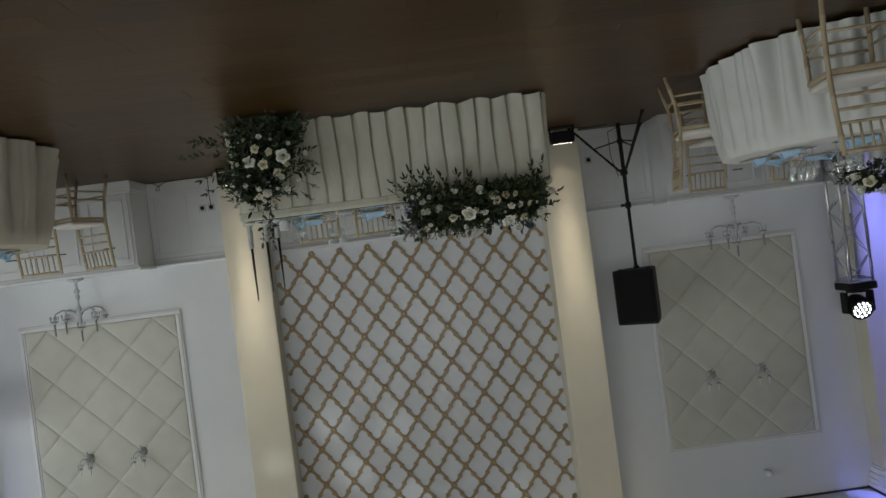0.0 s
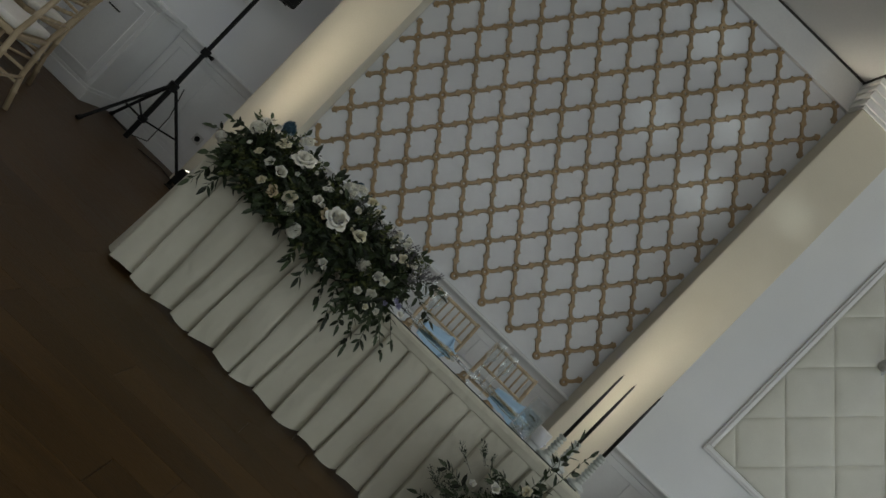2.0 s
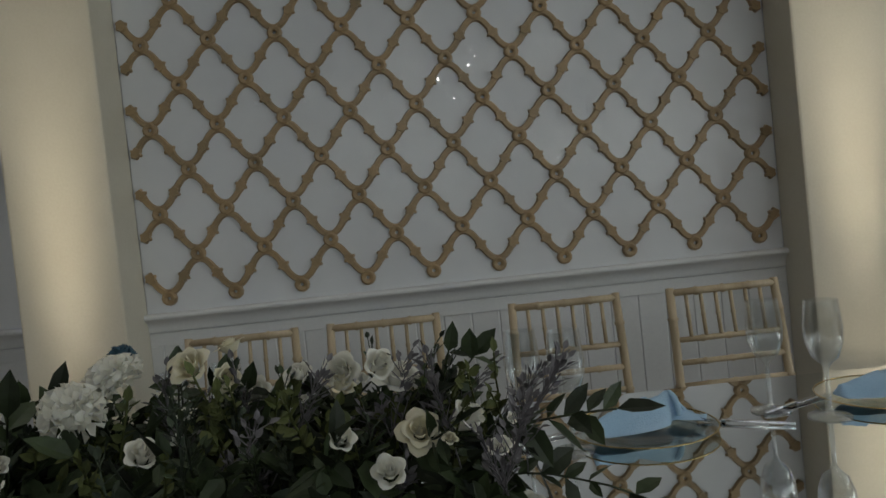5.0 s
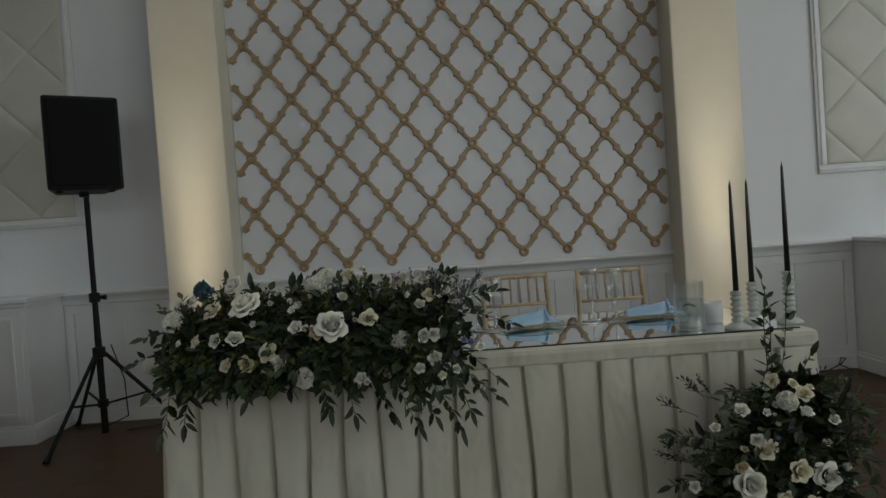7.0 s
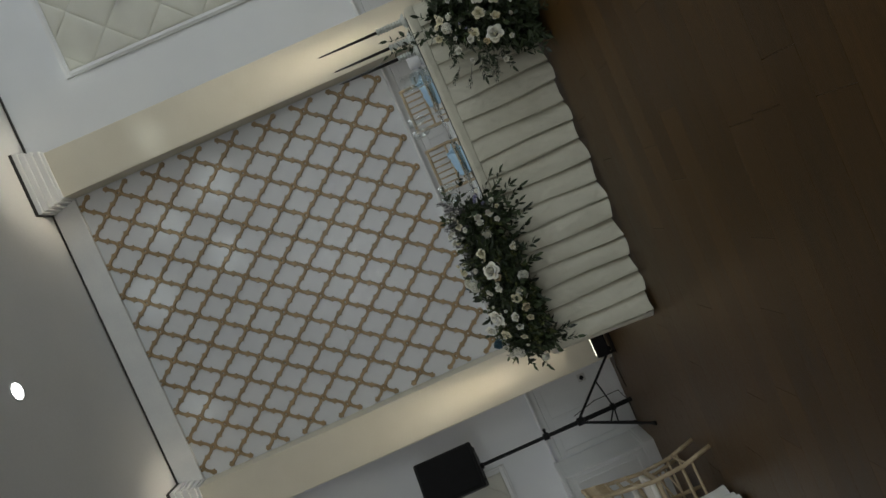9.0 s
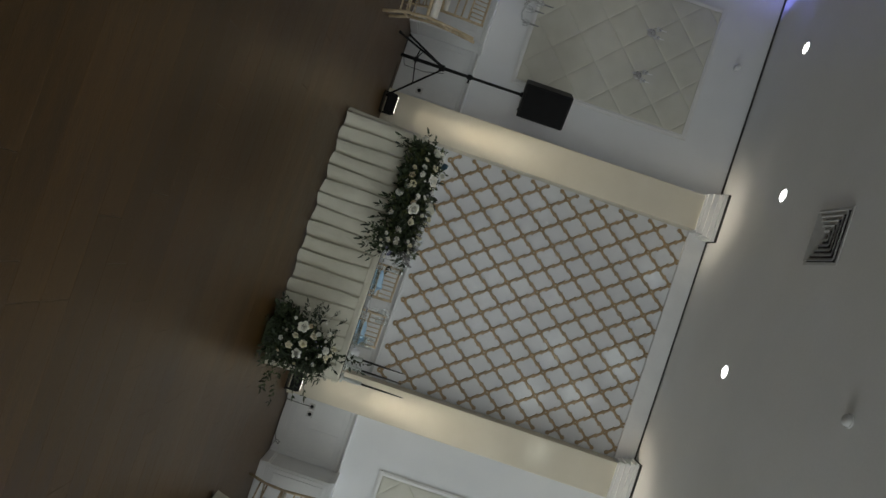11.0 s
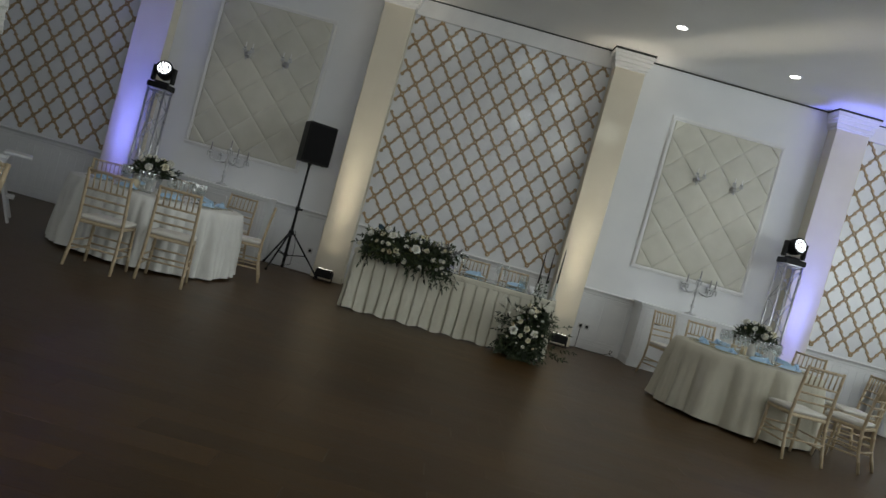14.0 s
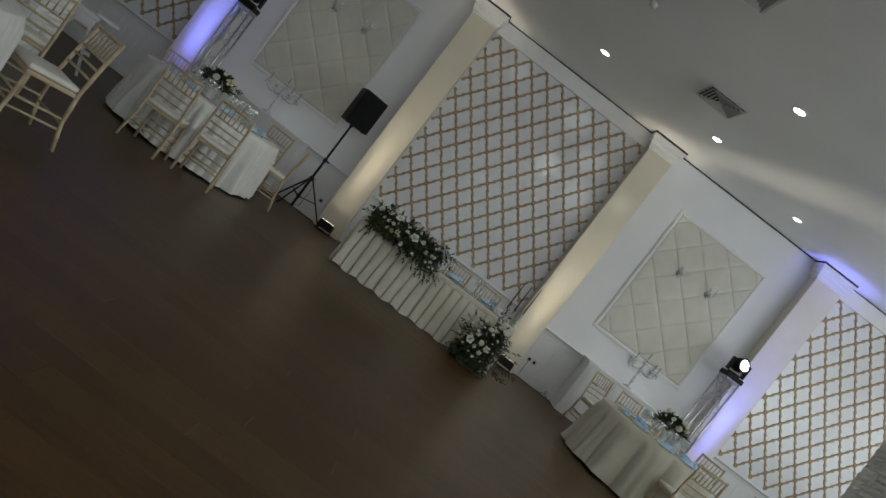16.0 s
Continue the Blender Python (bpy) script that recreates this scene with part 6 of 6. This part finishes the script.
def outlet(x, z, group="wall outlets"):
    ob = thing("power_outlet", pose(x, 0, z), "small dark square power outlet on the white wall", "outlet", group)
    part("plate", box(-0.04, 0.04, -0.012, -0.002, -0.04, 0.04, 0.004), VENT_METAL, ob)
    part("socket", lathe([(0, 0), (0.024, 0), (0.024, 0.004), (0.018, 0.003), (0, -0.006)], 14), BLACK_PLASTIC, ob).matrix_basis = pose(0, -0.0125, 0, 90, 0, 0)


for x in (2.17, 2.27, -2.17):
    outlet(x, 0.345)


def high_chair(x, y, turn):
    ob = thing("high_chair", pose(x, y, 0, 0, 0, turn), "white plastic baby high chair with beige padding and tray", "high chair")
    part("seat", box(-0.17, 0.17, -0.15, 0.17, 0.52, 0.57, 0.02), BEIGE_PAD, ob)
    part("backrest", box(-0.17, 0.17, -0.20, -0.14, 0.55, 1.02, 0.045), BEIGE_PAD, ob, "beige padded backrest")
    part("tray", box(-0.24, 0.24, 0.10, 0.38, 0.74, 0.775, 0.015), WHITE_PLASTIC, ob, "white plastic tray")
    for sx in (-1, 1):
        part("front_leg", tube([(sx * 0.20, 0.10, 0.60), (sx * 0.25, 0.30, 0.0)], 0.018, 8), WHITE_PLASTIC, ob)
        part("rear_leg", tube([(sx * 0.20, -0.05, 0.60), (sx * 0.25, -0.32, 0.0)], 0.018, 8), WHITE_PLASTIC, ob)
        part("armrest", box(sx * 0.20 - 0.018, sx * 0.20 + 0.018, -0.16, 0.16, 0.68, 0.735, 0.012), WHITE_PLASTIC, ob)
        part("side_panel", box(sx * 0.20 - 0.010, sx * 0.20 + 0.010, -0.12, 0.14, 0.55, 0.69, 0.006), WHITE_PLASTIC, ob)
    part("footrest", box(-0.16, 0.16, 0.20, 0.30, 0.26, 0.285, 0.008), WHITE_PLASTIC, ob)


high_chair(-5.35, -2.95, -60)


def side_table(x0, x1, y0, y1, top):
    """Narrow table against the wall under a white cloth gathered in soft upright folds."""
    ob = thing("side_table", pose((x0 + x1) / 2, (y0 + y1) / 2, 0), "narrow side table hidden under a white pleated skirt", "table")
    w, d = (x1 - x0) / 2, (y1 - y0) / 2
    part("tabletop", box(-w, w, -d, d, top - 0.03, top - 0.004, 0.004), WOOD, ob)
    for sx in (-1, 1):
        for sy in (-1, 1):
            part("leg", box(sx * (w - 0.05) - 0.02, sx * (w - 0.05) + 0.02, sy * (d - 0.05) - 0.02, sy * (d - 0.05) + 0.02, 0, top - 0.031, 0.004), WOOD, ob)
    cloth = thing("table_skirt", pose((x0 + x1) / 2, (y0 + y1) / 2, 0), "white cloth skirt in soft upright folds round the side table", "tablecloth")
    part("top_cloth", box(-w - 0.004, w + 0.004, -d - 0.004, d, top - 0.0035, top, 0.0015), LINEN_WHITE, cloth)
    bm = bmesh.new()
    rng = random.Random(61)
    walkway = [(-w, d), (-w, -d), (w, -d), (w, d)]
    path = []
    for (ax, ay), (bx, by) in zip(walkway, walkway[1:]):
        length = math.hypot(bx - ax, by - ay)
        steps = int(length / 0.012)
        for k in range(steps):
            path.append((ax + (bx - ax) * k / steps, ay + (by - ay) * k / steps, (by - ay) / length, -(bx - ax) / length))
    run, phase, lines = 0.0, 0.0, []
    for x, y, nx, ny in path:
        phase += 0.012 * 2 * math.pi / 0.125 * (1 + 0.25 * math.sin(run * 5.3))
        run += 0.012
        wave = 2 * abs(math.sin(phase / 2)) ** 0.9 - 1
        lines.append([bm.verts.new((x + nx * o, y + ny * o, z)) for f in (0, 0.08, 0.3, 0.6, 0.85, 1.0) for o, z in [(0.006 + 0.020 * f + 0.024 * (0.25 + 0.75 * f) * wave, top - 0.002 - f * (top - 0.008) + 0.004 * f * wave)]])
    for a, b in zip(lines, lines[1:]):
        for v in range(5):
            bm.faces.new((a[v], b[v], b[v + 1], a[v + 1]))
    part("gathered_panel", bm, LINEN_WHITE, cloth, "", True)


side_table(6.76, 7.95, -0.64, -0.12, 0.725)


def soft_bag(x, y, z, turn, size, material, label, category):
    """A slumped open bag with two handles."""
    ob = thing("handbag", pose(x, y, z, 0, 0, turn) @ Matrix.Scale(size, 4), label, category, "bags on the side table")
    rows = [(0.0, 0.86, 0.0), (0.012, 1.0, 0.1), (0.07, 1.04, 0.3), (0.13, 0.96, 0.6), (0.165, 0.84, 0.9), (0.172, 0.78, 1.0), (0.150, 0.74, 1.0)]
    bm = bmesh.new()
    rings = [[bm.verts.new((0.13 * g * math.copysign(abs(math.cos(a)) ** 0.7, math.cos(a)), 0.065 * g * (1 - 0.35 * pinch) * math.copysign(abs(math.sin(a)) ** 0.8, math.sin(a)) + 0.006 * math.sin(3 * a + 20 * h), h + 0.008 * pinch * math.sin(2 * a + 1))) for a in (2 * math.pi * k / 28 for k in range(28))] for h, g, pinch in rows]
    bm.faces.new(rings[0])
    bm.faces.new(rings[-1])
    for a, b in zip(rings, rings[1:]):
        for k in range(28):
            bm.faces.new((a[k], a[(k + 1) % 28], b[(k + 1) % 28], b[k]))
    part("body", bm, material, ob, "", True)
    for sy in (-1, 1):
        part("handle", tube([(-0.06, sy * 0.035, 0.150), (-0.055, sy * 0.04, 0.20), (-0.03, sy * 0.042, 0.235), (0.03, sy * 0.042, 0.235), (0.055, sy * 0.04, 0.20), (0.06, sy * 0.035, 0.150)], 0.006, 6), material, ob, "", True)


soft_bag(7.00, -0.48, 0.727, 12, 0.86, ORANGE_FABRIC, "small orange handbag standing on the side table", "bag")
soft_bag(7.23, -0.44, 0.727, -8, 0.72, BROWN_LEATHER, "small dark brown handbag standing on the side table", "bag")
for bx, by, tall in ((7.06, -0.28, 0.30), (7.13, -0.25, 0.26)):
    bottle = thing("bottle", pose(bx, by, 0.7255), "dark glass bottle standing on the side table", "bottle", "bottles")
    part("body", lathe([(0, 0), (0.034, 0), (0.037, 0.004), (0.037, tall * 0.58), (0.030, tall * 0.68), (0.014, tall * 0.76), (0.012, tall * 0.97), (0.0, tall * 0.97)], 18), BLACK_PLASTIC, bottle, "", True)
    part("cap", lathe([(0, tall * 0.971), (0.0145, tall * 0.971), (0.0145, tall * 0.90), (0.0155, tall * 0.90), (0.0155, tall), (0, tall)], 14), BLACK_PLASTIC, bottle)

# ---------------------------------------------------------------- floor planks, last
PW, PL = 0.195, 1.38


def plank_mesh(length):
    bm = box(0.0, length, 0.0, PW - 0.0008, -0.012, 0.0)
    top = [e for e in bm.edges if all(v.co.z > -0.001 for v in e.verts)]
    bmesh.ops.bevel(bm, geom=top, offset=0.0006, segments=1, affect="EDGES")
    return finished(bm, "floor_plank", PLANK, False)


def lay_floor():
    floor_ob = bpy.data.objects["floor"]
    whole = plank_mesh(PL - 0.0015)
    rng = random.Random(77)
    rest_v, rest_f = [], []
    placed = 0
    rows = int(-ROOM_S / PW) + 1
    for r in range(rows):
        y = -(r + 1) * PW
        x = -ROOM_X - rng.uniform(0, PL)
        while x < ROOM_X:
            if -2.6 < x + PL / 2 < 2.6 and -12.0 < y < -2.0 and placed < 300:
                link("floor_plank", whole, floor_ob, "", Matrix.Translation((x, y, 0.0)))
                placed += 1
            else:
                a, b, c, d = max(x, -ROOM_X), min(x + PL - 0.0015, ROOM_X), max(y, ROOM_S), y + PW - 0.0015
                if b > a and d > c:
                    n = len(rest_v)
                    rest_v += [(a, c, -0.011), (b, c, -0.011), (b, d, -0.011), (a, d, -0.011), (a, c, 0.0), (b, c, 0.0), (b, d, 0.0), (a, d, 0.0)]
                    rest_f += [(n + 4, n + 5, n + 6, n + 7), (n, n + 1, n + 5, n + 4), (n + 1, n + 2, n + 6, n + 5), (n + 2, n + 3, n + 7, n + 6), (n + 3, n, n + 4, n + 7)]
            x += PL
    me = bpy.data.meshes.new("floor_planks")
    me.from_pydata(rest_v, [], rest_f)
    me.materials.append(PLANK)
    tagged(link("floor_planks", me, floor_ob, "dark oak laminate planks"), "", "", "", "stuff")


lay_floor()
